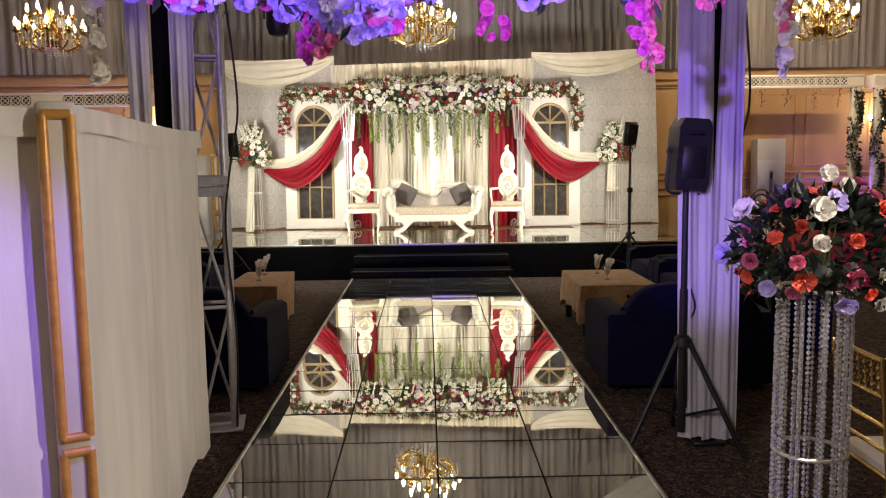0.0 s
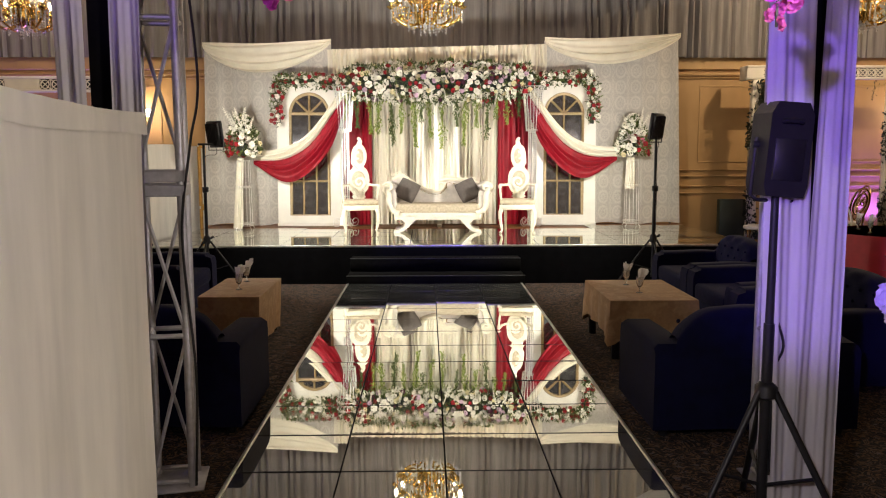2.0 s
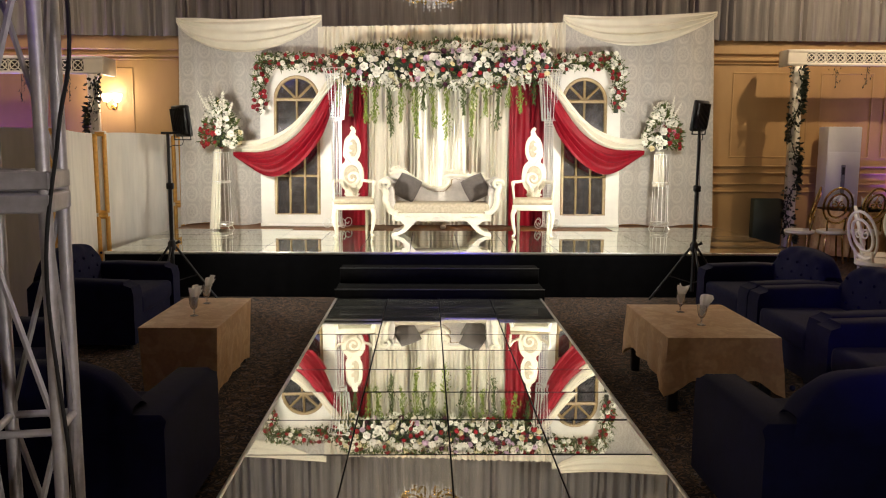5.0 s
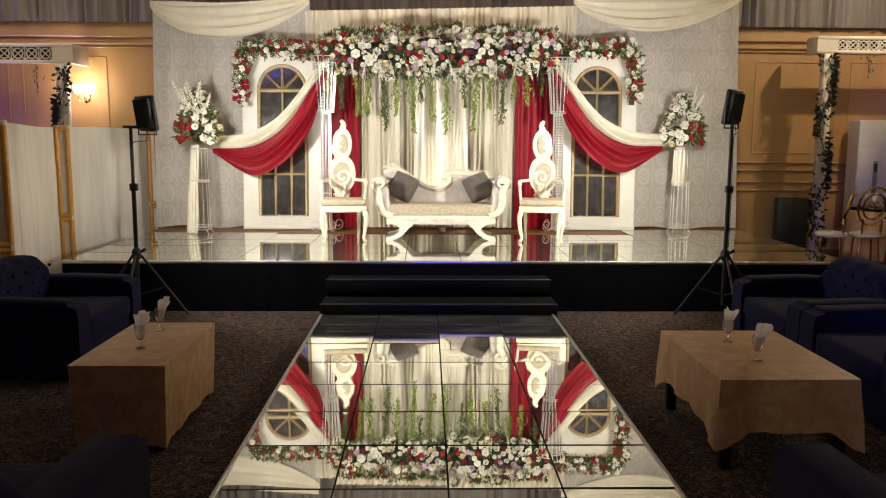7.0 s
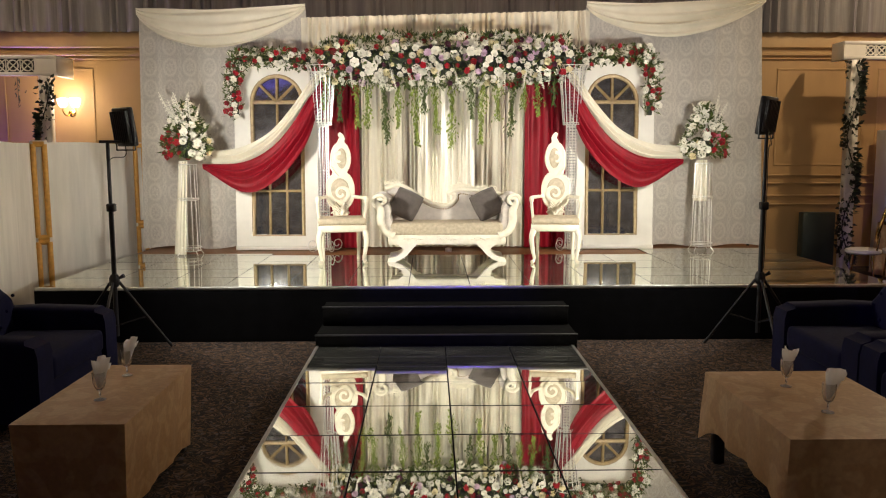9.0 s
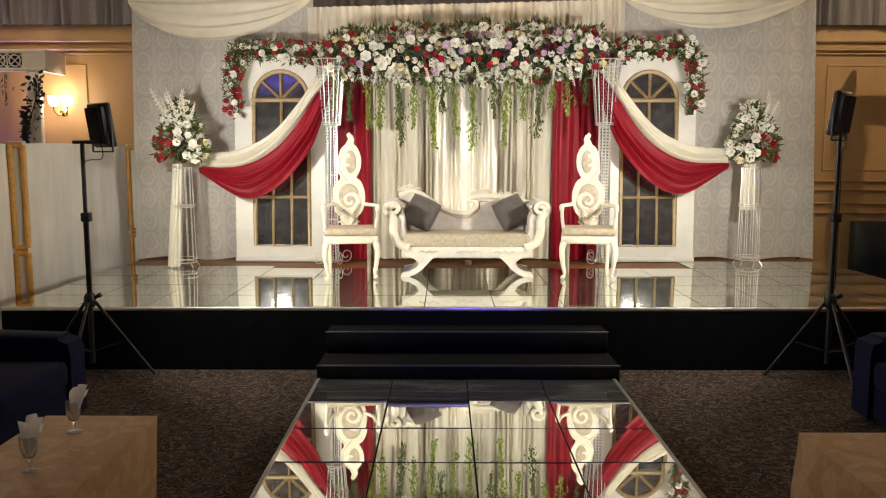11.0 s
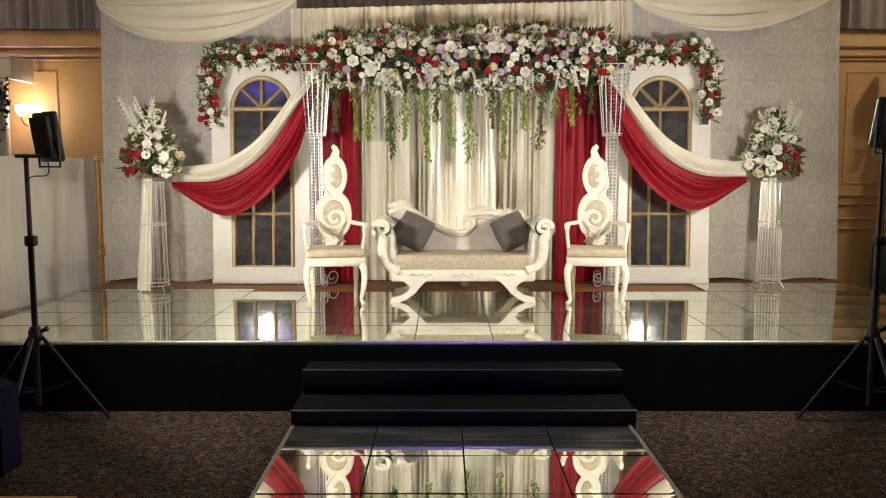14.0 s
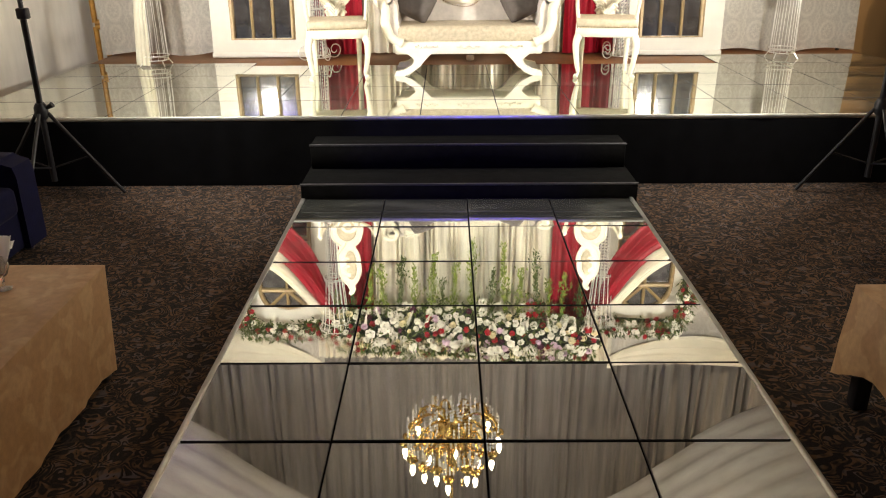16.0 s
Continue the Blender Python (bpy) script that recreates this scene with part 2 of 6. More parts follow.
M_TRIPOD = mat("black_metal", (0.016, 0.016, 0.02), 0.4, vary=0.2, scale=30)
M_BROWN = mat("brown_stage_board", (0.20, 0.085, 0.03), 0.5, vary=0.2, scale=6, stretch=(1, 6, 1), bump=0.1)
M_ACWHITE = mat("white_appliance", (0.72, 0.73, 0.78), 0.35, vary=0.03)
M_GREYPL = mat("grey_plastic", (0.25, 0.26, 0.30), 0.4, vary=0.05)
M_GREENBOX = mat("dark_green_board", (0.045, 0.06, 0.045), 0.5, vary=0.2, scale=4)
M_REDCLOTH = mat("red_tablecloth", (0.40, 0.012, 0.02), 0.6, vary=0.15, scale=8)
M_LEAF = mat("garland_leaf", (0.085, 0.115, 0.025), 0.55, vary=0.3, scale=20, random_tint=0.5, island=True)
M_LEAFY = mat("hanging_leaf", (0.22, 0.28, 0.045), 0.5, vary=0.3, scale=20, random_tint=0.45, island=True)
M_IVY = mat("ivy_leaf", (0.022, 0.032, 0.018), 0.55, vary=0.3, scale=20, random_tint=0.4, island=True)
M_PWHITE = mat("white_petal", (0.80, 0.76, 0.66), 0.6, vary=0.08, scale=40, random_tint=0.1)
M_PCREAM = mat("cream_petal", (0.78, 0.68, 0.42), 0.6, vary=0.1, scale=40, random_tint=0.12)
M_PRED = mat("red_petal", (0.38, 0.010, 0.022), 0.5, vary=0.2, scale=40, random_tint=0.3)
M_PLILAC = mat("lilac_petal", (0.60, 0.42, 0.54), 0.6, vary=0.15, scale=40, random_tint=0.2)
M_PPLUM = mat("plum_petal", (0.10, 0.02, 0.05), 0.6, vary=0.2, scale=40, random_tint=0.3)
M_PPINK = mat("pink_petal", (0.70, 0.16, 0.28), 0.6, vary=0.15, scale=40, random_tint=0.2)
M_PCORAL = mat("coral_petal", (0.75, 0.10, 0.05), 0.6, vary=0.15, scale=40, random_tint=0.2)
M_PMAGENTA = mat("magenta_petal", (0.62, 0.07, 0.36), 0.6, vary=0.15, scale=40, random_tint=0.2)
M_PLAV = mat("lavender_petal", (0.56, 0.46, 0.84), 0.6, vary=0.1, scale=40, random_tint=0.2)
M_TRIMWHITE = mat("aluminium_edge", (0.6, 0.6, 0.56), 0.35, 0.8, vary=0.15, scale=20)


# ---- mesh tools ----
class Geo:
    """Collects verts and faces of one mesh."""

    def __init__(self):
        self.v, self.f = [], []

    def add(self, verts, faces, m=None):
        k = len(self.v)
        self.v += [tuple(m @ Vector(p)) if m else tuple(p) for p in verts]
        self.f += [tuple(i + k for i in f) for f in faces]
        return self

    def box(self, x0, x1, y0, y1, z0, z1, bevel=0.0, m=None, seg=1):
        bm = bmesh.new()
        bmesh.ops.create_cube(bm, size=1)
        for v in bm.verts:
            v.co = Vector((x0 + (v.co.x + 0.5) * (x1 - x0), y0 + (v.co.y + 0.5) * (y1 - y0), z0 + (v.co.z + 0.5) * (z1 - z0)))
        if bevel:
            bmesh.ops.bevel(bm, geom=bm.edges[:], offset=bevel, segments=seg, profile=0.6, affect="EDGES")
        bm.verts.index_update()
        self.add([v.co.copy() for v in bm.verts], [[v.index for v in f.verts] for f in bm.faces], m)
        bm.free()
        return self

    def tube(self, pts, r, n=8, closed=False, m=None):
        pts = [Vector(p) for p in pts]
        rs = r if isinstance(r, (list, tuple)) else [r] * len(pts)
        k = len(pts)
        up, verts, faces = None, [], []
        for i, p in enumerate(pts):
            a = pts[(i - 1) % k] if closed or i else p
            b = pts[(i + 1) % k] if closed or i < k - 1 else p
            d = (b - a).normalized()
            if up is None:
                up = d.orthogonal().normalized()
            up = (up - d * up.dot(d))
            up = up.normalized() if up.length > 1e-6 else d.orthogonal().normalized()
            w = d.cross(up)
            verts += [p + rs[i] * (math.cos(t) * up + math.sin(t) * w) for t in (2 * math.pi * j / n for j in range(n))]
        for i in range(k if closed else k - 1):
            for j in range(n):
                a, b = i * n, ((i + 1) % k) * n
                faces.append((a + j, a + (j + 1) % n, b + (j + 1) % n, b + j))
        if not closed:
            faces += [tuple(range(n))[::-1], tuple(range((k - 1) * n, k * n))]
        return self.add(verts, faces, m)

    def lathe(self, prof, c=(0, 0, 0), n=16, m=None):
        verts, faces = [], []
        for r, z in prof:
            verts += [(c[0] + r * math.cos(2 * math.pi * j / n), c[1] + r * math.sin(2 * math.pi * j / n), c[2] + z) for j in range(n)]
        for i in range(len(prof) - 1):
            for j in range(n):
                faces.append((i * n + j, i * n + (j + 1) % n, (i + 1) * n + (j + 1) % n, (i + 1) * n + j))
        faces += [tuple(range(n))[::-1], tuple(range((len(prof) - 1) * n, len(prof) * n))]
        return self.add(verts, faces, m)

    def prism(self, outline, d0, d1, m=None):
        """An outline in x, z drawn out from y = d0 to d1."""
        n = len(outline)
        verts = [(x, d0, z) for x, z in outline] + [(x, d1, z) for x, z in outline]
        faces = [tuple(range(n)), tuple(range(n, 2 * n))[::-1]] + [(i, n + i, n + (i + 1) % n, (i + 1) % n) for i in range(n)]
        return self.add(verts, faces, m)

    def grid(self, fn, nu, nv, m=None):
        verts = [fn(i / nu, j / nv) for i in range(nu + 1) for j in range(nv + 1)]
        faces = [(i * (nv + 1) + j, (i + 1) * (nv + 1) + j, (i + 1) * (nv + 1) + j + 1, i * (nv + 1) + j + 1) for i in range(nu) for j in range(nv)]
        return self.add(verts, faces, m)

    def ball(self, c, r, n=8, squash=1.0, m=None):
        prof = [(r * math.sin(math.pi * i / (n - 2)) + 1e-4, -r * squash * math.cos(math.pi * i / (n - 2))) for i in range(n - 1)]
        return self.lathe(prof, c, n, m)

    def mesh(self, name, material, smooth=50):
        me = bpy.data.meshes.new(name)
        me.from_pydata(self.v, [], self.f)
        me.materials.append(material)
        bm = bmesh.new()
        bm.from_mesh(me)
        bmesh.ops.recalc_face_normals(bm, faces=bm.faces[:])
        bm.to_mesh(me)
        bm.free()
        if smooth:
            me.polygons.foreach_set("use_smooth", [True] * len(me.polygons))
            me.set_sharp_from_angle(angle=radians(smooth))
        return me


def part(name, geo, material, parent=None, label="", smooth=50, m=None):
    data = geo.mesh(name, material, smooth) if isinstance(geo, Geo) else geo
    ob = new(name, data)
    if parent:
        ob.parent = parent
    if m is not None:
        ob.matrix_basis = m
    return tagged(ob, label) if label else ob


def thing(name, label, category, at=(0, 0, 0), turn=0, group="", kind=""):
    ob = new(name)
    ob.empty_display_size = 0.1
    ob.matrix_basis = pose(*at, 0, 0, turn)
    return tagged(ob, label, category, group, kind)


def structure(name, geo, material, label, category, smooth=0):
    return tagged(part(name, geo, material, smooth=smooth), label, category, kind="structure")


def spiral(cx, cz, r0, r1, a0, turns, n=28, y=0.0):
    """Points of a flat spiral in x, z; angles in degrees."""
    out = []
    for i in range(n + 1):
        t = i / n
        a, r = radians(a0 + 360 * turns * t), r0 + (r1 - r0) * t
        out.append((cx + r * math.cos(a), y, cz + r * math.sin(a)))
    return out


def smooth_line(pts, n=6):
    """A Catmull-Rom line through points."""
    p = [Vector(q) for q in pts]
    p = [2 * p[0] - p[1]] + p + [2 * p[-1] - p[-2]]
    out = []
    for i in range(1, len(p) - 2):
        for k in range(n):
            t = k / n
            out.append(0.5 * ((2 * p[i]) + (p[i + 1] - p[i - 1]) * t + (2 * p[i - 1] - 5 * p[i] + 4 * p[i + 1] - p[i + 2]) * t * t + (3 * p[i] - p[i - 1] - 3 * p[i + 1] + p[i + 2]) * t ** 3))
    return out + [p[-2]]


def pleats(x0, x1, z0, z1, y, depth, pitch, seed, flare=0.0, nz=8, slope=0.0):
    """A hanging sheet along x with uneven pleats."""
    rnd = random.Random(seed)
    n = max(4, int((x1 - x0) / pitch))
    knots = [rnd.uniform(0.35, 1.0) for _ in range(n + 2)]
    steps = n * 6

    def fn(u, v):
        k = u * n
        i = int(min(k, n - 1e-6))
        amp = knots[i] + (knots[i + 1] - knots[i]) * (k - i)
        w = math.sin(2 * math.pi * (k + 0.25 * math.sin(k * 1.7 + seed) + 0.12 * math.sin(v * 3 + i)))
        drop = 1 - v
        dd = depth * amp * (1 + flare * drop) * w
        return (x0 + (x1 - x0) * u + 0.3 * depth * math.sin(k * 2.3 + drop), y + dd, z0 + (z1 + slope * u - z0) * v)

    return Geo().grid(fn, steps, nz)


# ---- hall ----
X0, X1, Y0, Y1, ZC = -10.0, 10.0, -15.0, 5.2, 6.9
structure("floor", Geo().box(X0, X1, Y0, Y1 + 0.3, CARPET_Z - 0.2, CARPET_Z), M_CARPET, "dark brown carpet with a fine curling tan pattern", "carpet")
wall = structure("wall_north", Geo().box(X0, X1, Y1, Y1 + 0.25, CARPET_Z, ZC), M_WALL, "ochre panelled hall wall behind the stage", "wall")
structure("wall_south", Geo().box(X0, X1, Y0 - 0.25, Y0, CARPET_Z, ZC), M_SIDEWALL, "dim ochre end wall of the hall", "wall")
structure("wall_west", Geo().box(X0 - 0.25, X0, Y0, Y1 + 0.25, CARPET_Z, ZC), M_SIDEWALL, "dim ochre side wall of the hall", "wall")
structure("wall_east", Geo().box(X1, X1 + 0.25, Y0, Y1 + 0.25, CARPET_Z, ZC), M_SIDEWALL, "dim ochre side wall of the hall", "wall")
structure("ceiling", Geo().box(X0, X1, Y0, Y1, ZC, ZC + 0.2), M_CEIL, "dim grey hall ceiling", "ceiling")

trim = Geo()
trim.box(X0, X1, Y1 - 0.06, Y1, 3.17, 3.40, 0.015)
trim.box(X0, X1, Y1 - 0.05, Y1, 3.06, 3.11, 0.012)
trim.box(X0, X1, Y1 - 0.035, Y1, 3.01, 3.035, 0.008)
for z in (1.305, 1.185, 1.0, 0.87):
    trim.box(X0, X1, Y1 - 0.035, Y1, z, z + 0.03, 0.008)
structure("trim_cornice", trim, M_WALLTRIM, "ochre cornice and dado rails along the wall", "moulding")
for i, (a, b) in enumerate(((5.0, 6.3), (6.5, 7.4), (7.6, 8.9), (-6.3, -5.0), (-7.6, -6.5), (-8.9, -7.8))):
    g = Geo()
    for x0, x1, z0, z1 in ((a, b, 2.86, 2.885), (a, b, 1.46, 1.485), (a, a + 0.025, 1.485, 2.86), (b - 0.025, b, 1.485, 2.86)):
        g.box(x0, x1, Y1 - 0.012, Y1, z0, z1, 0.004)
    structure("trim_panel_%d" % (i + 1), g, M_WALLTRIM, "raised panel moulding on the ochre wall", "moulding")
tagged(part("wall_drape", pleats(-9.9, 9.9, 3.38, 6.8, Y1 - 0.16, 0.05, 0.17, 4, nz=3), M_GREY), "long pleated grey drape hung above the cornice", "drape", kind="structure")

# tent of voile below the ceiling
def swoop(sx, y0, y1):
    def fn(u, v):
        x = 0.3 + u * 4.9
        s = min(1.0, max(0.0, (u - 0.2) / 0.7))
        z = 6.5 - 1.9 * s * s * (3 - 2 * s) - 0.10 * math.sin(v * math.pi) + 0.03 * math.sin(v * 55 + 3 * u)
        return (sx * x, y0 + (y1 - y0) * v, z)
    return Geo().grid(fn, 20, 60)


# the rearmost pair is unseen, added for the window panes to reflect
for ya, yb in ((1.2, 4.4), (-3.4, 0.6), (-9.4, -5.4)):
    for sx in (-1, 1):
        tagged(part("ceiling_swag", swoop(sx, ya, yb), M_TENT), "white voile swag sweeping down from the ceiling", "ceiling drape", "ceiling swags", kind="structure")

# ---- stage ----
SX0, SX1, SY0, SY1 = -3.72, 4.204, 0.5, 5.1
stage = thing("stage", "low black-skirted stage platform with a mirror-tiled top", "stage", kind="structure")
part("stage_base", Geo().box(SX0, SX1, SY0, SY1 - 2.0, CARPET_Z, STAGE_Z - 0.02), M_BLACK, stage)
part("stage_back_base", Geo().box(SX0, SX1, SY1 - 2.0, 3.88, CARPET_Z, STAGE_Z - 0.02), M_BLACK, stage)
part("edge_strip", Geo().box(SX0, SX1, SY0 - 0.012, SY0 + 0.015, STAGE_Z - 0.028, STAGE_Z + 0.002, 0.003), M_TRIMWHITE, stage, "thin bright edging strip")
part("front_skirt", pleats(SX0, SX1, CARPET_Z + 0.005, STAGE_Z - 0.03, SY0 - 0.012, 0.004, 0.3, 8, nz=2), M_BLACK, stage, "black cloth skirt")
part("runner_board", Geo().box(-3.72, 4.20, 2.71, 3.86, STAGE_Z - 0.016, STAGE_Z - 0.009, 0.002), M_BROWN, stage, "brown board along the back of the stage")

steps = thing("stage_steps", "two black carpeted steps up to the stage", "steps", kind="structure")
for z0, z1, y0, w in ((CARPET_Z, 0.145, -0.155, 1.10), (0.145, 0.312, 0.22, 1.085)):
    t = part("step", Geo().box(-w + 0.01, w + 0.01, y0, SY0 - 0.02, z0, z1, 0.006), M_STEP, steps)
    part("nosing", Geo().box(-w + 0.005, w + 0.015, y0 - 0.006, y0 + 0.02, z1 - 0.006, z1 + 0.004, 0.002), M_TRIPOD, t)

runway = thing("runway", "low mirrored walkway leading to the stage steps", "walkway", kind="structure")
part("runway_base", Geo().box(-1.068, 1.060, -14.3, -0.16, CARPET_Z, RUN_Z - 0.012), M_BLACK, runway)
for sx in (-1, 1):
    part("edge_rail", Geo().box(sx * 1.072 - 0.016, sx * 1.072 + 0.008, -14.3, -0.16, CARPET_Z + 0.01, RUN_Z + 0.004, 0.003), M_TRIMWHITE, runway, "thin aluminium edge rail")

# ---- backdrop ----
BD = 3.55
back = thing("stage_backdrop", "tall draped wedding backdrop with patterned side panels", "backdrop")
def panel_wave(x0, x1, z1a, z1b, seed, flare):
    rnd = random.Random(seed)
    ph = [rnd.uniform(0, 6) for _ in range(4)]

    def fn(u, v):
        x = x0 + (x1 - x0) * u
        y = BD + 0.012 * math.sin(x * 5 + ph[0]) + 0.02 * (1 - v) * math.sin(x * 9 + ph[1]) + 0.006 * math.sin(x * 23 + ph[2])
        return (x + (1 - v) * (0.01 * math.sin(u * 6) + flare * (1 - abs(2 * u - 1 - flare / abs(flare)) / 2) ** 3), y, STAGE_Z + 0.01 + 0.02 * math.sin(x * 7) * (1 - v) + (z1a + (z1b - z1a) * u - STAGE_Z) * v)
    return Geo().grid(fn, 70, 16)


part("patterned_panel", panel_wave(-3.735, -1.66, 3.40, 3.44, 1, -0.07), M_DAMASK, back, "grey and cream damask cloth panel")
part("patterned_panel", panel_wave(1.84, 4.06, 3.47, 3.55, 2, 0.12), M_DAMASK, back, "grey and cream damask cloth panel")
part("centre_curtain", pleats(-1.72, 1.88, STAGE_Z + 0.01, 3.33, BD - 0.045, 0.036, 0.08, 3, slope=0.09), M_IVORY, back, "pleated ivory curtain")
part("shimmer_curtain", pleats(-0.38, 0.44, STAGE_Z + 0.02, 3.0, BD - 0.115, 0.024, 0.07, 5), M_TINSEL, back, "shiny champagne sheer curtain")
part("red_drape", pleats(-1.52, -1.0, STAGE_Z + 0.01, 2.95, BD - 0.135, 0.036, 0.09, 6), M_RED, back, "deep red satin side drape")
part("red_drape", pleats(1.07, 1.64, STAGE_Z + 0.01, 2.95, BD - 0.135, 0.036, 0.09, 7), M_RED, back, "deep red satin side drape")
part("frame_bar", Geo().tube([(-3.74, BD + 0.04, 3.36), (-1.70, BD + 0.04, 3.40)], 0.02), M_TRIPOD, back)
part("frame_bar", Geo().tube([(1.86, BD + 0.04, 3.44), (4.07, BD + 0.04, 3.52)], 0.02), M_TRIPOD, back)
for x, z in ((-3.71, 3.36), (-1.70, 3.4), (1.87, 3.44), (4.03, 3.52)):
    part("frame_post", Geo().tube([(x, BD + 0.045, STAGE_Z), (x, BD + 0.045, z)], 0.02), M_TRIPOD, back)


def top_swag(xa, za, xb, zb, sag, seed):
    """A gathered valance: cloth slung between two top corners."""
    rnd = random.Random(seed)

    def fn(u, v):
        x = xa + (xb - xa) * u
        s = math.sin(math.pi * u ** 0.9) ** 0.8
        top = za + (zb - za) * u - 0.035 * s
        drop = (0.07 + sag * s) * v
        fold = math.sin(v * 23 + 2.6 * math.sin(u * 3.1) + seed) * (0.65 + 0.5 * math.sin(v * 6 + u * 4 + seed))
        return (x, BD - 0.05 - 0.05 * s * math.sin(v * 1.4) - 0.026 * fold * (0.4 + s), top - drop + 0.012 * fold * s)
    return Geo().grid(fn, 56, 72)


for a in ((-3.75, 3.44, -1.66, 3.50, 0.42, 1), (1.84, 3.53, 4.09, 3.60, 0.37, 2)):
    tagged(part("valance", top_swag(*a), M_CREAM), "cream satin valance slung across the backdrop top", "drape", "valances")


# ---- white arched windows ----
def arch_window(cx, label):
    """White panel with an arched, mullioned window. cx: the middle of the opening."""
    w = thing("arched_window_panel", label, "window", (cx, 3.32, STAGE_Z), group="arched windows")
    w.matrix_basis = pose(cx, 3.30, STAGE_Z, -2.8, 0, 0)  # leaning back a little
    R, ZS, ZB, H = 0.32, 1.84, 0.175, 2.43
    hw = 0.53
    arc = [(R * math.cos(radians(a)), ZS + R * math.sin(radians(a))) for a in range(180, -1, -12)]
    # panel: left, right, foot and the field over the arch
    g = Geo()
    g.box(-hw, -R, 0, 0.07, 0, ZS)
    g.box(R, hw, 0, 0.07, 0, ZS)
    g.box(-R, R, 0, 0.07, 0, ZB)
    for i in range(len(arc) - 1):
        (xa, za), (xb, zb) = arc[i], arc[i + 1]
        g.add([(xa, 0, za), (xb, 0, zb), (xb, 0, H), (xa, 0, H), (xa, 0.07, za), (xb, 0.07, zb), (xb, 0.07, H), (xa, 0.07, H)],
              [(0, 1, 2, 3), (7, 6, 5, 4), (0, 4, 5, 1), (3, 2, 6, 7)])
    for sx in (-1, 1):
        g.box(min(sx * R, sx * hw), max(sx * R, sx * hw), 0, 0.07, ZS, H)
    part("panel", g, M_WHITE, w, smooth=30)
    part("plinth", Geo().box(-hw - 0.01, hw + 0.01, -0.012, 0.07, 0.0, 0.05, 0.006), M_WHITE, w)
    fr = [(R - 0.0, 0.0, ZB), (R, 0, ZS)] + [(x, 0.0, z) for x, z in arc[::-1]] + [(-R, 0, ZB)]
    frame_ = part("window_frame", Geo().tube([(x * 0.97, 0.005, z if z > ZB else z + 0.01) for x, _, z in fr], 0.026, 6, closed=True), M_GOLDWOOD, w, "gilded wooden frame")
    bars = [((-R, ZS), (R, ZS), 0.026)]
    for a in (45, 90, 135):
        bars.append(((0.0, ZS), (R * math.cos(radians(a)), ZS + R * math.sin(radians(a))), 0.02))
    bars += [((0, ZS), (0, 1.28), 0.018), ((-R, 1.28), (R, 1.28), 0.02), ((-R, 0.74), (R, 0.74), 0.018)]
    for x in (-R / 3, R / 3):
        bars.append(((x, 1.28), (x, ZB), 0.017))
    for (xa, za), (xb, zb), r in bars:
        part("mullion", Geo().tube([(xa, 0.01, za), (xb, 0.01, zb)], r, 6), M_GOLDWOOD, w)
    panes = [(-R, 0, 1.28, ZS), (0, R, 1.28, ZS)]
    for i in range(3):
        for z0, z1 in ((ZB, 0.74), (0.74, 1.28)):
            panes.append((-R + i * 2 * R / 3, -R + (i + 1) * 2 * R / 3, z0, z1))
    for x0, x1, z0, z1 in panes:
        part("pane", Geo().box(x0, x1, 0.028, 0.034, z0, z1), M_PANE, w, smooth=0)
    for k in range(4):
        seg = [(R * math.cos(radians(a)), ZS + R * math.sin(radians(a))) for a in range(k * 45, k * 45 + 46, 9)]
        part("pane", Geo().prism([(0, ZS)] + seg, 0.028, 0.034), M_PANE, w, smooth=0)
    return w


arch_window(-2.02, "white panel with a gilded arched window beneath a red swag")
arch_window(2.16, "white panel with a gilded arched window beneath a red swag")


def side_swag(side):
    """Cream and red cloth slung from the column top to the flower stand."""
    sx = side
    off = 0.10 if side > 0 else 0.0
    def X(x):
        return sx * x + off
    lift = 0.035 if side > 0 else -0.02
    top = smooth_line([(1.44, 0, 2.66 + lift), (1.58, 0, 2.50 + lift), (1.79, 0, 2.20 + lift), (2.08, 0, 1.91 + lift), (2.43, 0, 1.745 + lift), (2.86, 0, 1.70 + lift)], 10)
    mid = smooth_line([(1.42, 0, 2.54 + lift), (1.56, 0, 2.34 + lift), (1.75, 0, 2.06 + lift), (2.04, 0, 1.745 + lift), (2.40, 0, 1.57 + lift), (2.88, 0, 1.55 + lift)], 10)
    low = smooth_line([(1.40, 0, 2.44 + lift), (1.50, 0, 2.10 + lift), (1.66, 0, 1.72 + lift), (1.98, 0, 1.36 + lift), (2.38, 0, 1.205 + lift), (2.88, 0, 1.49 + lift)], 10)
    n = len(top)
    t = thing("red_and_cream_swag", "cream over red satin swag tied to a flower stand", "drape", group="side swags")
    for name, a, b, m_, lab, ph in (("cream_fold", top, mid, M_CREAM, "cream satin band", 0), ("red_fold", mid, low, M_RED, "red satin band", 1)):
        def fn(u, v):
            i = min(int(u * (n - 1)), n - 2)
            k = u * (n - 1) - i
            p = a[i].lerp(a[i + 1], k)
            q = b[i].lerp(b[i + 1], k)
            c = p.lerp(q, v)
            s = math.sin(math.pi * min(max(u, 0.03), 0.97)) ** 0.5
            f = math.sin(v * (27 if ph else 17) + 1.7 * math.sin(u * 4 + ph) + 0.8 * math.sin(u * 9 + v * 5)) * (0.7 + 0.5 * math.sin(v * 7 + u * 5 + ph))
            return (X(c.x), 3.12 - 0.10 * s * math.sin(math.pi * (0.25 + 0.6 * v)) - 0.026 * s * f - (0.02 if ph else 0), c.z + 0.010 * f * s)
        part(name, Geo().grid(fn, 48, 64), m_, t, lab)
    return t


side_swag(-1)
side_swag(1)


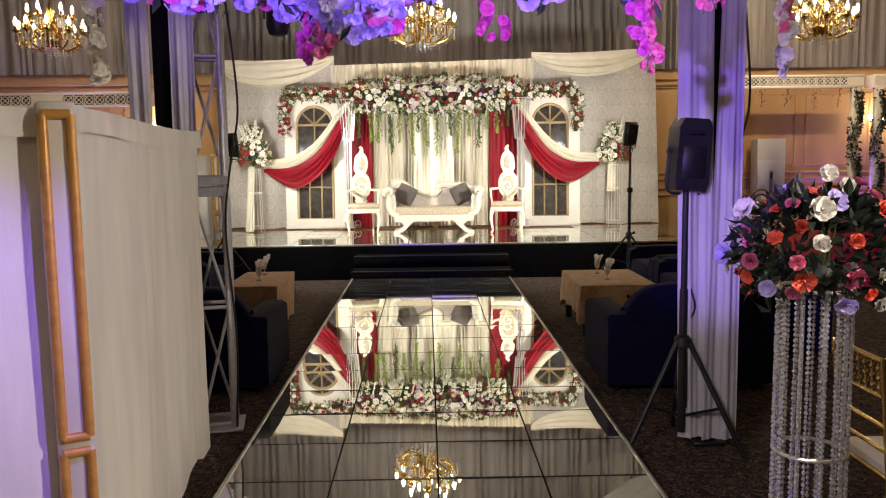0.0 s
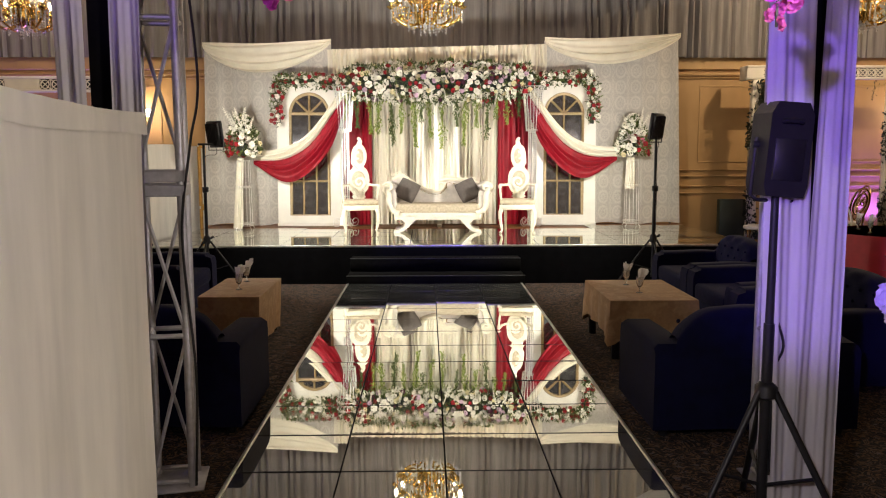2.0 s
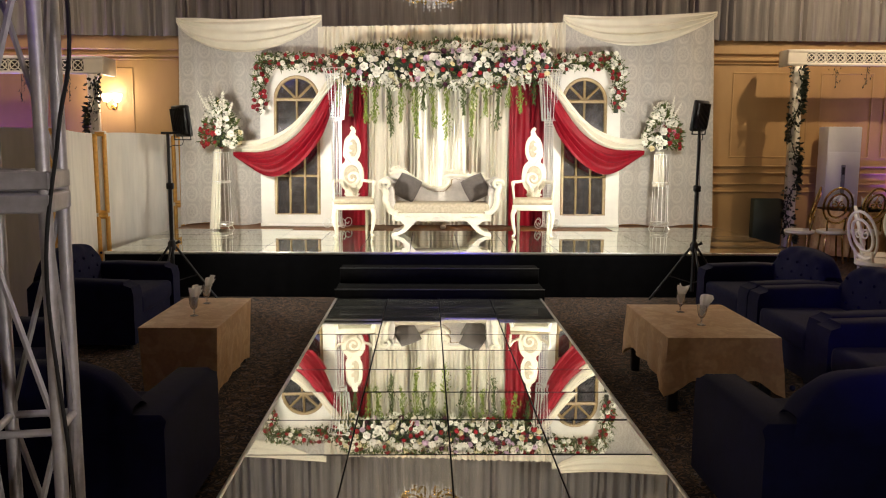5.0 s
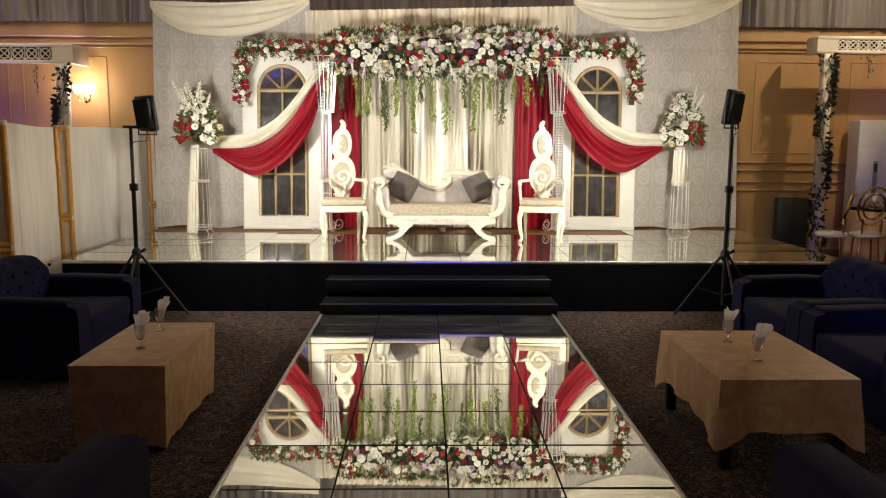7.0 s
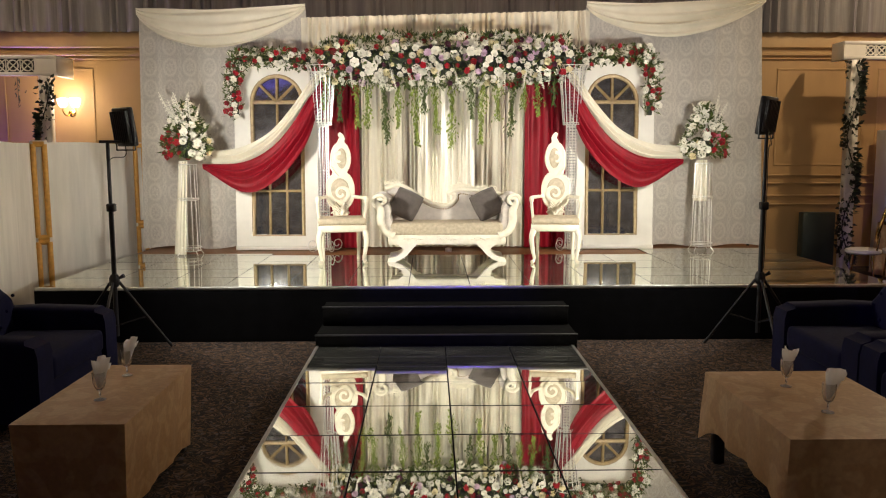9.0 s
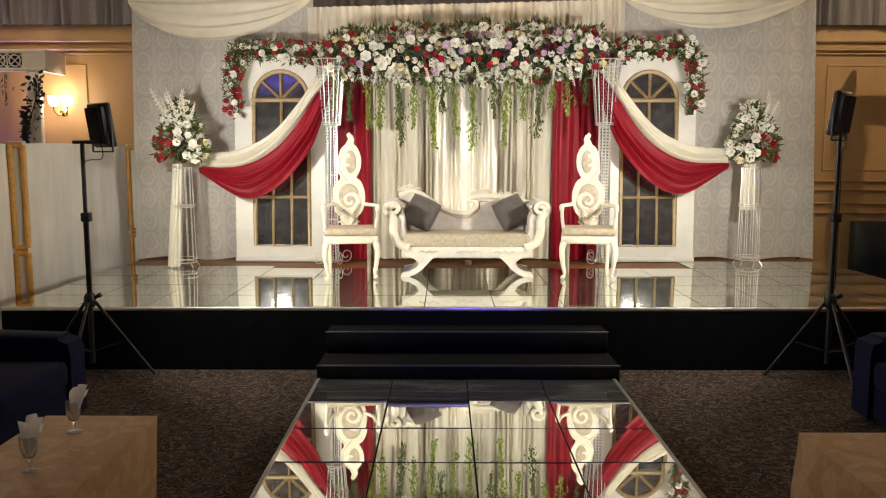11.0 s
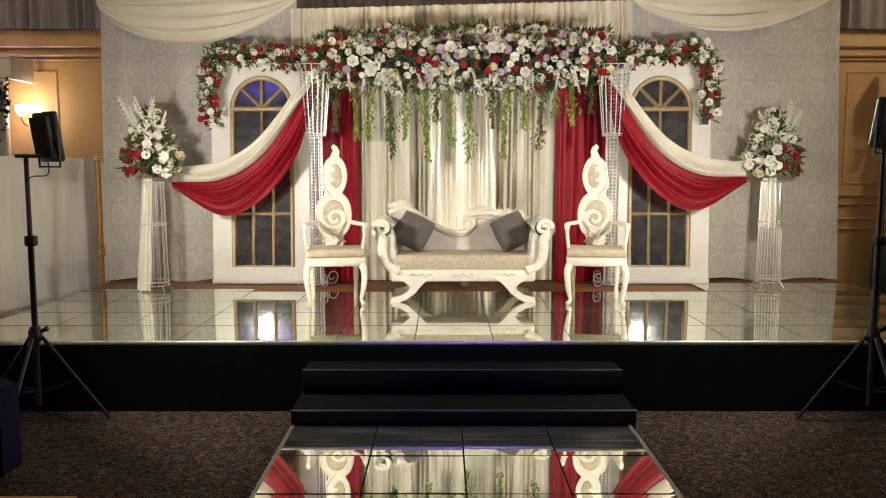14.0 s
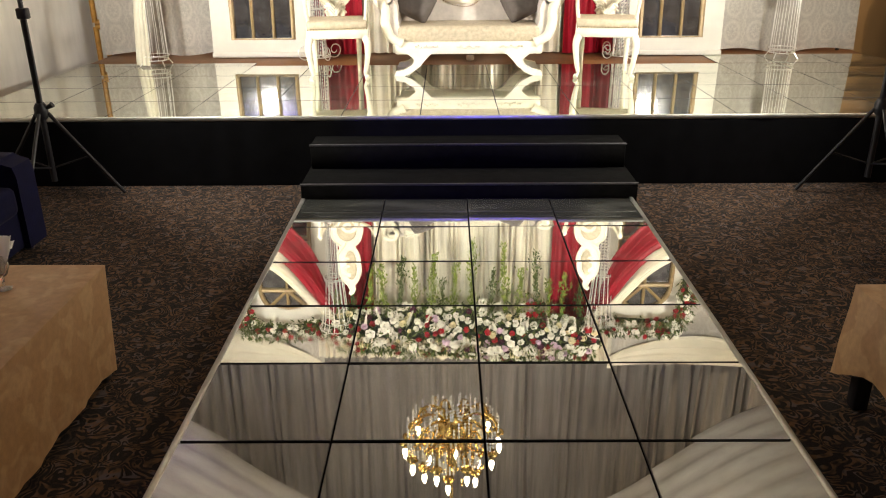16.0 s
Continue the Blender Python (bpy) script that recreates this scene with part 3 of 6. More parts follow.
# ---- crystal wire columns ----
def wire_column(cx, cy):
    c = thing("wire_column", "tall silver wire column with a flared crystal-hung top", "column", (cx, cy, STAGE_Z), group="wire columns")
    zt, zb, rt, rb, r0 = 2.24, 1.55, 0.175, 0.105, 0.065
    for k in range(16):
        a = 2 * math.pi * k / 16
        part("basket_wire", Geo().tube([(r * math.cos(a), r * math.sin(a), z) for r, z in ((rb, zb), (rb + 0.6 * (rt - rb) * 0.8, zb + 0.6 * (zt - zb)), (rt * 0.89, zt - 0.07), (rt, zt - 0.01), (rt + 0.018, zt + 0.008))], 0.006, 5), M_SILVER, c)
    for r, z in ((rt + 0.018, zt + 0.008), (rt * 0.89, zt - 0.07), (rb, zb), (rb, zb + 0.02), (r0, zb - 0.02), (r0, 1.0), (r0, 0.5), (0.09, 0.03)):
        part("ring", Geo().tube([(r * math.cos(2 * math.pi * i / 24), r * math.sin(2 * math.pi * i / 24), z) for i in range(24)], 0.006, 5, closed=True), M_SILVER, c)
    g = Geo()
    for k in range(10):
        a = 2 * math.pi * (k + 0.5) / 10
        part("shaft_rod", Geo().tube([(r0 * math.cos(a), r0 * math.sin(a), 0.03), (r0 * math.cos(a), r0 * math.sin(a), zb)], 0.006, 5), M_SILVER, c)
        for z in np.arange(0.1, zb, 0.035):
            g.ball((0.8 * r0 * math.cos(a + 0.3), 0.8 * r0 * math.sin(a + 0.3), z), 0.009, 5)
    for k in range(16):
        a = 2 * math.pi * (k + 0.5) / 16
        for q in np.arange(0.02, 1, 0.055):
            r = rb + (rt - rb) * 0.85 * q - 0.012
            g.ball((r * math.cos(a), r * math.sin(a), zb + (zt - zb) * q), 0.009, 5)
    tagged(part("crystal_strands", g, M_CRYSTAL, c, "strings of clear beads"), kind="stuff")
    for k in range(4):
        a = math.pi / 2 * k + 0.6
        sp = spiral(0.17, 0.09, 0.085, 0.02, 200, 1.4, 22)
        rot = pose(0, 0, 0, 0, 0, math.degrees(a))
        part("scroll_foot", Geo().tube([(0.06, 0, 0.25)] + [(x, 0, z) for x, _, z in sp], 0.006, 5, m=rot), M_SILVER, c)
    return c


wire_column(-1.42, 3.12)
wire_column(1.61, 3.12)


# ---- flowers ----
def petal_ring(g, count, r, tilt, length, width, z, curl=0.3, spin=0.0):
    for k in range(count):
        a = 2 * math.pi * k / count + spin
        ct, st = math.cos(tilt), math.sin(tilt)
        pts = []
        for u, w in ((0.0, 0.35), (0.55, 1.0), (1.0, 0.55)):
            rr = r + length * u * ct
            zz = z + length * u * st + curl * length * u * u * 0.5
            for s in (-1, 1):
                x, y = rr, s * width * w * 0.5
                pts.append((x * math.cos(a) - y * math.sin(a), x * math.sin(a) + y * math.cos(a), zz))
        g.add(pts, [(0, 1, 3, 2), (2, 3, 5, 4)])


def rose_mesh(material):
    g = Geo()
    petal_ring(g, 5, 0.006, 0.35, 0.032, 0.038, 0.0, -0.3)
    petal_ring(g, 5, 0.005, 0.95, 0.03, 0.032, 0.004, -0.5, 0.6)
    petal_ring(g, 4, 0.003, 1.25, 0.028, 0.022, 0.008, -0.3, 0.2)
    g.ball((0, 0, 0.022), 0.012, 5)
    return g.mesh("rose", material, 60)


def mum_mesh(material):
    g = Geo()
    petal_ring(g, 10, 0.006, 0.05, 0.036, 0.024, 0.0, 0.3)
    petal_ring(g, 9, 0.005, 0.5, 0.033, 0.022, 0.003, 0.1, 0.4)
    petal_ring(g, 7, 0.003, 1.0, 0.028, 0.020, 0.005, -0.2, 0.1)
    g.ball((0, 0, 0.012), 0.008, 5)
    return g.mesh("chrysanthemum", material, 60)


def soft_ring(g, count, r, tilt, length, width, z, bend, spin=0.0, ruffle=0.0, tipw=0.35):
    """A ring of cupped petals with a rounded, ruffled rim; bend turns each petal outwards along its length."""
    nu, nv = 5, 4
    for k in range(count):
        a = 2 * math.pi * k / count + spin
        kk = k * 1.7 + spin * 5

        def fn(u, v):
            t = tilt - bend * u
            rr = r + length * u * math.cos(tilt - 0.5 * bend * u)
            zz = z + length * u * math.sin(tilt - 0.5 * bend * u)
            w = width * (0.25 + 0.75 * math.sin(math.pi * min(1, u * 0.72 + 0.05)) ** 0.8) * (1 if u < 0.8 else 1 - (1 - tipw) * (u - 0.8) / 0.2)
            s = (v - 0.5) * 2
            cup = 0.22 * width * s * s
            edge = ruffle * width * u * u * math.sin(s * 5 + kk)
            x, y = rr - cup * math.sin(t) + edge * math.sin(t), s * w * 0.5
            h = zz + cup * math.cos(t) + edge * math.cos(t) - 0.12 * length * s * s * (u > 0.9)
            return (x * math.cos(a) - y * math.sin(a), x * math.sin(a) + y * math.cos(a), h)
        g.grid(fn, nu, nv)


def lily_mesh(material):
    g = Geo()
    soft_ring(g, 6, 0.004, 0.70, 0.048, 0.042, 0.0, 0.65, 0.0, 0.08, 0.4)
    g.ball((0, 0, 0.014), 0.008, 5)
    return g.mesh("orchid", material, 60)


def spike_mesh(material):
    """A gladiolus spike: florets along a stem."""
    g = Geo()
    for k in range(9):
        z = 0.03 + k * 0.034
        s = 1 - k * 0.075
        for q in range(3):
            a = k * 2.2 + q * 2.1
            m = Matrix.Translation((0.012 * math.cos(a), 0.012 * math.sin(a), z)) @ Euler((0.9 * math.sin(a), 0.9 * math.cos(a), 0)).to_matrix().to_4x4()
            g2 = Geo()
            petal_ring(g2, 3, 0.002, 0.7, 0.032 * s, 0.024 * s, 0.0, -0.3, a)
            g.add(g2.v, g2.f, m)
    g.tube([(0, 0, -0.12), (0, 0, 0.34)], 0.004, 4)
    return g.mesh("gladiolus", material, 60)


ROSE_RED, ROSE_WHITE, ROSE_CREAM, ROSE_PINK, ROSE_PLUM = (rose_mesh(m) for m in (M_PRED, M_PWHITE, M_PCREAM, M_PPINK, M_PPLUM))
MUM_WHITE, MUM_LILAC, MUM_CREAM = (mum_mesh(m) for m in (M_PWHITE, M_PLILAC, M_PCREAM))


def hydrangea_mesh(material):
    """A soft ruffled silk bloom."""
    g = Geo()
    soft_ring(g, 6, 0.005, 0.25, 0.046, 0.052, 0.0, 0.3, 0.0, 0.16, 0.6)
    soft_ring(g, 5, 0.004, 0.75, 0.038, 0.042, 0.004, 0.3, 0.6, 0.16, 0.6)
    soft_ring(g, 3, 0.003, 1.15, 0.028, 0.030, 0.006, 0.2, 0.2, 0.12, 0.6)
    return g.mesh("silk_bloom", material, 80)


def cabbage_rose_mesh(material):
    """A full rose: wrapped cupped petals that open outwards."""
    g = Geo()
    for n, r, tilt, length, width, bend, spin in ((5, 0.010, 0.75, 0.034, 0.044, 0.75, 0.0), (5, 0.009, 1.1, 0.033, 0.038, 0.6, 0.6), (4, 0.007, 1.35, 0.032, 0.030, 0.3, 0.2), (3, 0.004, 1.5, 0.030, 0.020, 0.1, 0.9)):
        soft_ring(g, n, r, tilt, length, width, 0.0, bend, spin, 0.04, 0.6)
    return g.mesh("rose", material, 80)


MUM_LAV = hydrangea_mesh(M_PLAV)
LILY_WHITE, LILY_CORAL, LILY_MAG, LILY_LAV = (lily_mesh(m) for m in (M_PWHITE, M_PCORAL, M_PMAGENTA, M_PLAV))


def bloom_mesh(material):
    """An open bell-shaped bloom of broad overlapping petals."""
    g = Geo()
    soft_ring(g, 5, 0.004, 0.60, 0.050, 0.064, 0.0, 0.55, 0.0, 0.10, 0.55)
    soft_ring(g, 4, 0.004, 1.0, 0.040, 0.050, 0.004, 0.35, 0.5, 0.10, 0.55)
    g.ball((0, 0, 0.014), 0.008, 5)
    return g.mesh("bloom", material, 80)


BLOOM_MAG = bloom_mesh(M_PMAGENTA)
CABBAGE_PINK, CABBAGE_CORAL = (cabbage_rose_mesh(m) for m in (M_PPINK, M_PCORAL))
BLOOM_WHITE, BLOOM_LAV, BLOOM_PINK = (bloom_mesh(m) for m in (M_PWHITE, M_PLAV, M_PPINK))
SPIKE_WHITE = spike_mesh(M_PWHITE)


def leaf(g, p, d, length, width, roll):
    """One folded leaf from p along d."""
    d = Vector(d).normalized()
    s = d.cross(Vector((0, 0, 1)) if abs(d.z) < 0.9 else Vector((1, 0, 0))).normalized()
    n = s.cross(d)
    s, n = s * math.cos(roll) + n * math.sin(roll), n * math.cos(roll) - s * math.sin(roll)
    p = Vector(p)
    a, b = p + d * length * 0.5, p + d * length
    g.add([p, a + s * width * 0.5 + n * width * 0.2, b - n * width * 0.15, a - s * width * 0.5 + n * width * 0.2, a], [(0, 1, 4), (1, 2, 4), (2, 3, 4), (3, 0, 4)])


def bunch_leaves(rnd, sample, count, length=0.08, width=0.025):
    g = Geo()
    for _ in range(count):
        p, out = sample(rnd)
        d = Vector(out) + Vector((rnd.uniform(-1, 1), rnd.uniform(-1, 1), rnd.uniform(-1, 1))) * 0.9
        leaf(g, p, d, length * rnd.uniform(0.6, 1.4), width * rnd.uniform(0.7, 1.4), rnd.uniform(0, 6))
    return g


def put_flower(mesh, parent, p, out, size, rnd):
    d = (Vector(out) + Vector((rnd.uniform(-1, 1), rnd.uniform(-1, 1), rnd.uniform(-1, 1))) * 0.35).normalized()
    m = Matrix.Translation(p) @ d.to_track_quat("Z", "Y").to_matrix().to_4x4() @ pose(0, 0, 0, 0, 0, rnd.uniform(0, 360)) @ Matrix.Scale(size, 4)
    return part(mesh.name.split(".")[0], mesh, None, parent, m=m)


def pick(rnd, table):
    x = rnd.random() * sum(w for _, w in table)
    for mesh, w in table:
        x -= w
        if x <= 0:
            return mesh
    return table[-1][0]


def spread(rnd, count, sample, gap):
    """Points from sample() that keep a distance from each other."""
    out = []
    for _ in range(count * 25):
        p, o = sample(rnd)
        if all((Vector(p) - q[0]).length > gap for q in out):
            out.append((Vector(p), o))
            if len(out) == count:
                break
    return out


def trailing(rnd, x, y, z0, z1, width=0.05, density=330):
    g = Geo()
    n = int((z0 - z1) * density)
    sway = rnd.uniform(-0.05, 0.05)
    for k in range(n):
        t = k / n
        c = (x + sway * t + rnd.gauss(0, width * (0.55 + 0.4 * math.sin(t * 9 + x * 7)) * (1.15 - 0.55 * t)), y + rnd.gauss(0, 0.03), z0 + (z1 - z0) * t)
        leaf(g, c, (rnd.uniform(-0.8, 0.8), rnd.uniform(-0.8, 0.4), -1), rnd.uniform(0.032, 0.062), rnd.uniform(0.015, 0.025), rnd.uniform(0, 6))
    g.tube([(x, y, z0), (x + sway * 0.5, y, (z0 + z1) / 2), (x + sway, y, z1 + 0.03)], 0.004, 4)
    return g


rnd = random.Random(11)
garland = thing("flower_garland", "long garland of white, red and lilac flowers with trailing greenery", "flower garland")


def main_sample(r):
    a = r.uniform(-0.5, 3.5)
    x = r.uniform(-1.42, 1.56)
    edge = 1 - 0.25 * abs(x - 0.1) ** 3 / 3.4
    rz = 0.30 * edge
    rz *= 1 + 0.07 * math.sin(x * 9.1) + 0.06 * math.sin(x * 21 + 2)
    return (x, 3.17 - 0.15 * abs(math.sin(a)) - r.uniform(0, 0.05), 2.755 + 0.012 * (x + 1.4) + rz * math.cos(a) * 0.98), (0.1 * r.uniform(-1, 1), -0.9, 0.5 * math.cos(a))


tagged(part("greenery", bunch_leaves(rnd, main_sample, 2700, 0.08, 0.022), M_LEAF, garland, "mixed dark green leaves", smooth=0), kind="stuff")
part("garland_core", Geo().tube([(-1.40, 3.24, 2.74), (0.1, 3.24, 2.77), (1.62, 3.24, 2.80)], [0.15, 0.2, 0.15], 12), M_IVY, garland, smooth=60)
for p, o in spread(rnd, 298, main_sample, 0.062):
    q = p + Vector((0, -0.02, 0))
    put_flower(pick(rnd, ((MUM_WHITE, 30), (LILY_WHITE, 34), (ROSE_WHITE, 20), (MUM_CREAM, 8), (ROSE_CREAM, 8), (ROSE_RED, 19), (MUM_LILAC, 12), (ROSE_PLUM, 3))), garland, q, o, rnd.uniform(0.74, 1.3), rnd)
for k in range(17):
    x = -1.3 + k * 0.17 + rnd.uniform(-0.06, 0.06)
    put_flower(SPIKE_WHITE, garland, Vector((x, 3.12, 2.88 + rnd.uniform(-0.04, 0.03))), (rnd.uniform(-0.35, 0.35), -0.2, 1), rnd.uniform(0.55, 0.95), rnd)
    put_flower(SPIKE_WHITE, garland, Vector((x + 0.08, 3.02, 2.66)), (rnd.uniform(-0.2, 0.2), -0.4, -1), rnd.uniform(0.5, 0.85), rnd)
sprigs = Geo()
for k in range(46):
    x, top = rnd.uniform(-1.4, 1.55), rnd.uniform(0.05, 0.17)
    base = Vector((x, 3.16, 2.98 - 0.1 * abs(x / 1.5) ** 3))
    tip = base + Vector((rnd.uniform(-0.08, 0.08), rnd.uniform(-0.06, 0.02), top))
    sprigs.tube([base, tip], 0.0025, 4)
    for q in range(9):
        leaf(sprigs, base.lerp(tip, 0.2 + 0.1 * q), (rnd.uniform(-1, 1), rnd.uniform(-1, 0.3), 0.8), rnd.uniform(0.025, 0.05), 0.011, rnd.uniform(0, 6))
tagged(part("upright_sprigs", sprigs, M_LEAFY, garland, "thin green sprigs along the top", smooth=0), kind="stuff")
HANG = ((-1.40, 2.2), (-1.23, 2.06), (-1.02, 1.97), (-0.86, 1.98), (-0.675, 1.785), (-0.50, 1.98), (-0.31, 1.757), (-0.19, 2.15), (-0.076, 1.90), (0.152, 1.73), (0.375, 2.09), (0.535, 1.785), (0.695, 2.06), (0.90, 1.88), (1.05, 2.2), (1.186, 2.12), (1.38, 2.25))
for i, (x, z) in enumerate(HANG):
    tagged(part("trailing_vine", trailing(rnd, x, 3.16, 2.62, z, 0.042 if i % 3 else 0.054), M_LEAF if i % 3 == 1 else M_LEAFY, garland, smooth=0), kind="stuff")

for side in (-1, 1):
    arc = thing("arch_garland", "red and white rose garland over an arched window", "flower garland", group="arch garlands")
    off = 0.10 if side > 0 else 0.0
    line = smooth_line([(1.50, 0, 2.76), (1.8, 0, 2.79), (2.2, 0, 2.81), (2.44, 0, 2.77), (2.51, 0, 2.52), (2.50, 0, 2.12)], 8)

    def arc_sample(r):
        t = r.random()
        i = min(int(t * (len(line) - 1)), len(line) - 2)
        c = line[i]
        d = 0.125 - 0.03 * t
        a = r.uniform(0, math.pi)
        return (side * c.x + off + d * r.uniform(-1, 1), 3.26 - 0.08 * math.sin(a), c.z + (0.035 if side > 0 else 0.0) + d * r.uniform(-1, 1)), (0, -1, 0.1)

    tagged(part("greenery", bunch_leaves(rnd, arc_sample, 1300, 0.07, 0.02), M_LEAF, arc, smooth=0), kind="stuff")
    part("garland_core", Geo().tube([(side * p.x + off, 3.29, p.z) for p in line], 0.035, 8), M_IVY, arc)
    for p, o in spread(rnd, 84, arc_sample, 0.055):
        put_flower(pick(rnd, ((ROSE_RED, 46), (MUM_WHITE, 22), (LILY_WHITE, 18), (ROSE_WHITE, 14))), arc, p + Vector((0, -0.02, 0)), o, rnd.uniform(0.65, 1.1), rnd)


# ---- flower stands on the stage ----
def flower_stand(cx, cy, side):
    s = thing("flower_stand", "wire stand topped with white gladioli and red roses", "flower stand", (cx, cy, STAGE_Z), group="flower stands")
    for k in range(12):
        a = 2 * math.pi * k / 12
        part("upright_wire", Geo().tube([(0.12 * math.cos(a), 0.12 * math.sin(a), 0.05), (0.10 * math.cos(a), 0.10 * math.sin(a), 1.08)], 0.004, 5), M_SILVER, s)
    for r, z in ((0.125, 0.06), (0.13, 0.10), (0.115, 0.66), (0.12, 0.68), (0.10, 1.08)):
        part("ring", Geo().tube([(r * math.cos(2 * math.pi * i / 20), r * math.sin(2 * math.pi * i / 20), z) for i in range(20)], 0.006, 5, closed=True), M_SILVER, s)
    for k in range(4):
        a = math.pi / 2 * k + 0.78
        part("foot", Geo().tube([(0.125 * math.cos(a), 0.125 * math.sin(a), 0.06), (0.17 * math.cos(a), 0.17 * math.sin(a), 0.006)], 0.006, 5), M_SILVER, s)
    rot = random.Random(5 + side)

    def cloth(u, v):
        a = math.pi * (0.15 + 0.55 * u) + math.pi - (0.35 if side < 0 else 0.4)
        r = 0.088 + 0.010 * math.sin(u * 30) + (0.04 * (1 - v) if side < 0 else 0.03 * (1 - v))
        return (r * math.cos(a) - 0.05 * (1 - v) * (1 if side < 0 else 0), r * math.sin(a), (0.02 if side < 0 else 0.62) + (1.12 - (0.02 if side < 0 else 0.62)) * v)
    part("hanging_cloth", Geo().grid(cloth, 40, 8), M_CREAM, s, "cream cloth hanging from the top")

    def ball(r):
        a, e = r.uniform(0, 2 * math.pi), r.uniform(-0.5, 1.35)
        o = Vector((math.cos(a) * math.cos(e), math.sin(a) * math.cos(e), math.sin(e)))
        k = r.uniform(0.8, 1.15)
        thin = 1 - 0.5 * max(0.0, o.z)
        return (o.x * 0.235 * k * thin, o.y * 0.17 * thin, 1.33 + o.z * (0.40 if o.z > 0 else 0.30) * k), (o.x, o.y - 0.6, o.z)

    tagged(part("greenery", bunch_leaves(rot, ball, 760, 0.085, 0.024), M_LEAF, s, smooth=0), kind="stuff")
    part("flower_foam", Geo().ball((0, 0, 1.26), 0.11, 10), M_IVY, s)
    for p, o in spread(rot, 62, ball, 0.066):
        red = p.x * side > 0.0 and p.z < 1.48
        mesh = pick(rot, ((ROSE_RED, 10), (ROSE_PINK, 1))) if red else pick(rot, ((LILY_WHITE, 10), (MUM_WHITE, 6), (ROSE_CREAM, 3)))
        put_flower(mesh, s, p + Vector(o).normalized() * 0.03, o, rot.uniform(0.75, 1.35), rot)
    for k in range(9):
        x = rot.uniform(-0.11, 0.09)
        put_flower(SPIKE_WHITE, s, Vector((x, rot.uniform(-0.10, 0.0), 1.52)), (x * 2.6, -0.15, 1), rot.uniform(0.75, 1.3), rot)
    for k in range(4):
        put_flower(SPIKE_WHITE, s, Vector((0.1 * side * -1, -0.08, 1.3)), (side * -1.0, -0.3, rot.uniform(-0.6, 0.4)), rot.uniform(0.5, 0.75), rot)
    return s


flower_stand(-2.985, 2.82, -1)
flower_stand(3.235, 3.08, 1)


# ---- throne chairs and settee ----
def cabriole(g, x, y, sx, sy, h):
    pts = smooth_line([(x, y, h), (x + 0.03 * sx, y + 0.03 * sy, h * 0.78), (x + 0.012 * sx, y + 0.012 * sy, h * 0.4), (x - 0.012 * sx, y - 0.008 * sy, h * 0.14), (x + 0.02 * sx, y + 0.03 * sy, 0.012)], 5)
    k = len(pts)
    rad = [0.036 - 0.022 * min(1, (i / k) * 1.25) + (0.008 if i >= k - 3 else 0) for i in range(k)]
    return g.tube(pts, rad, 8)


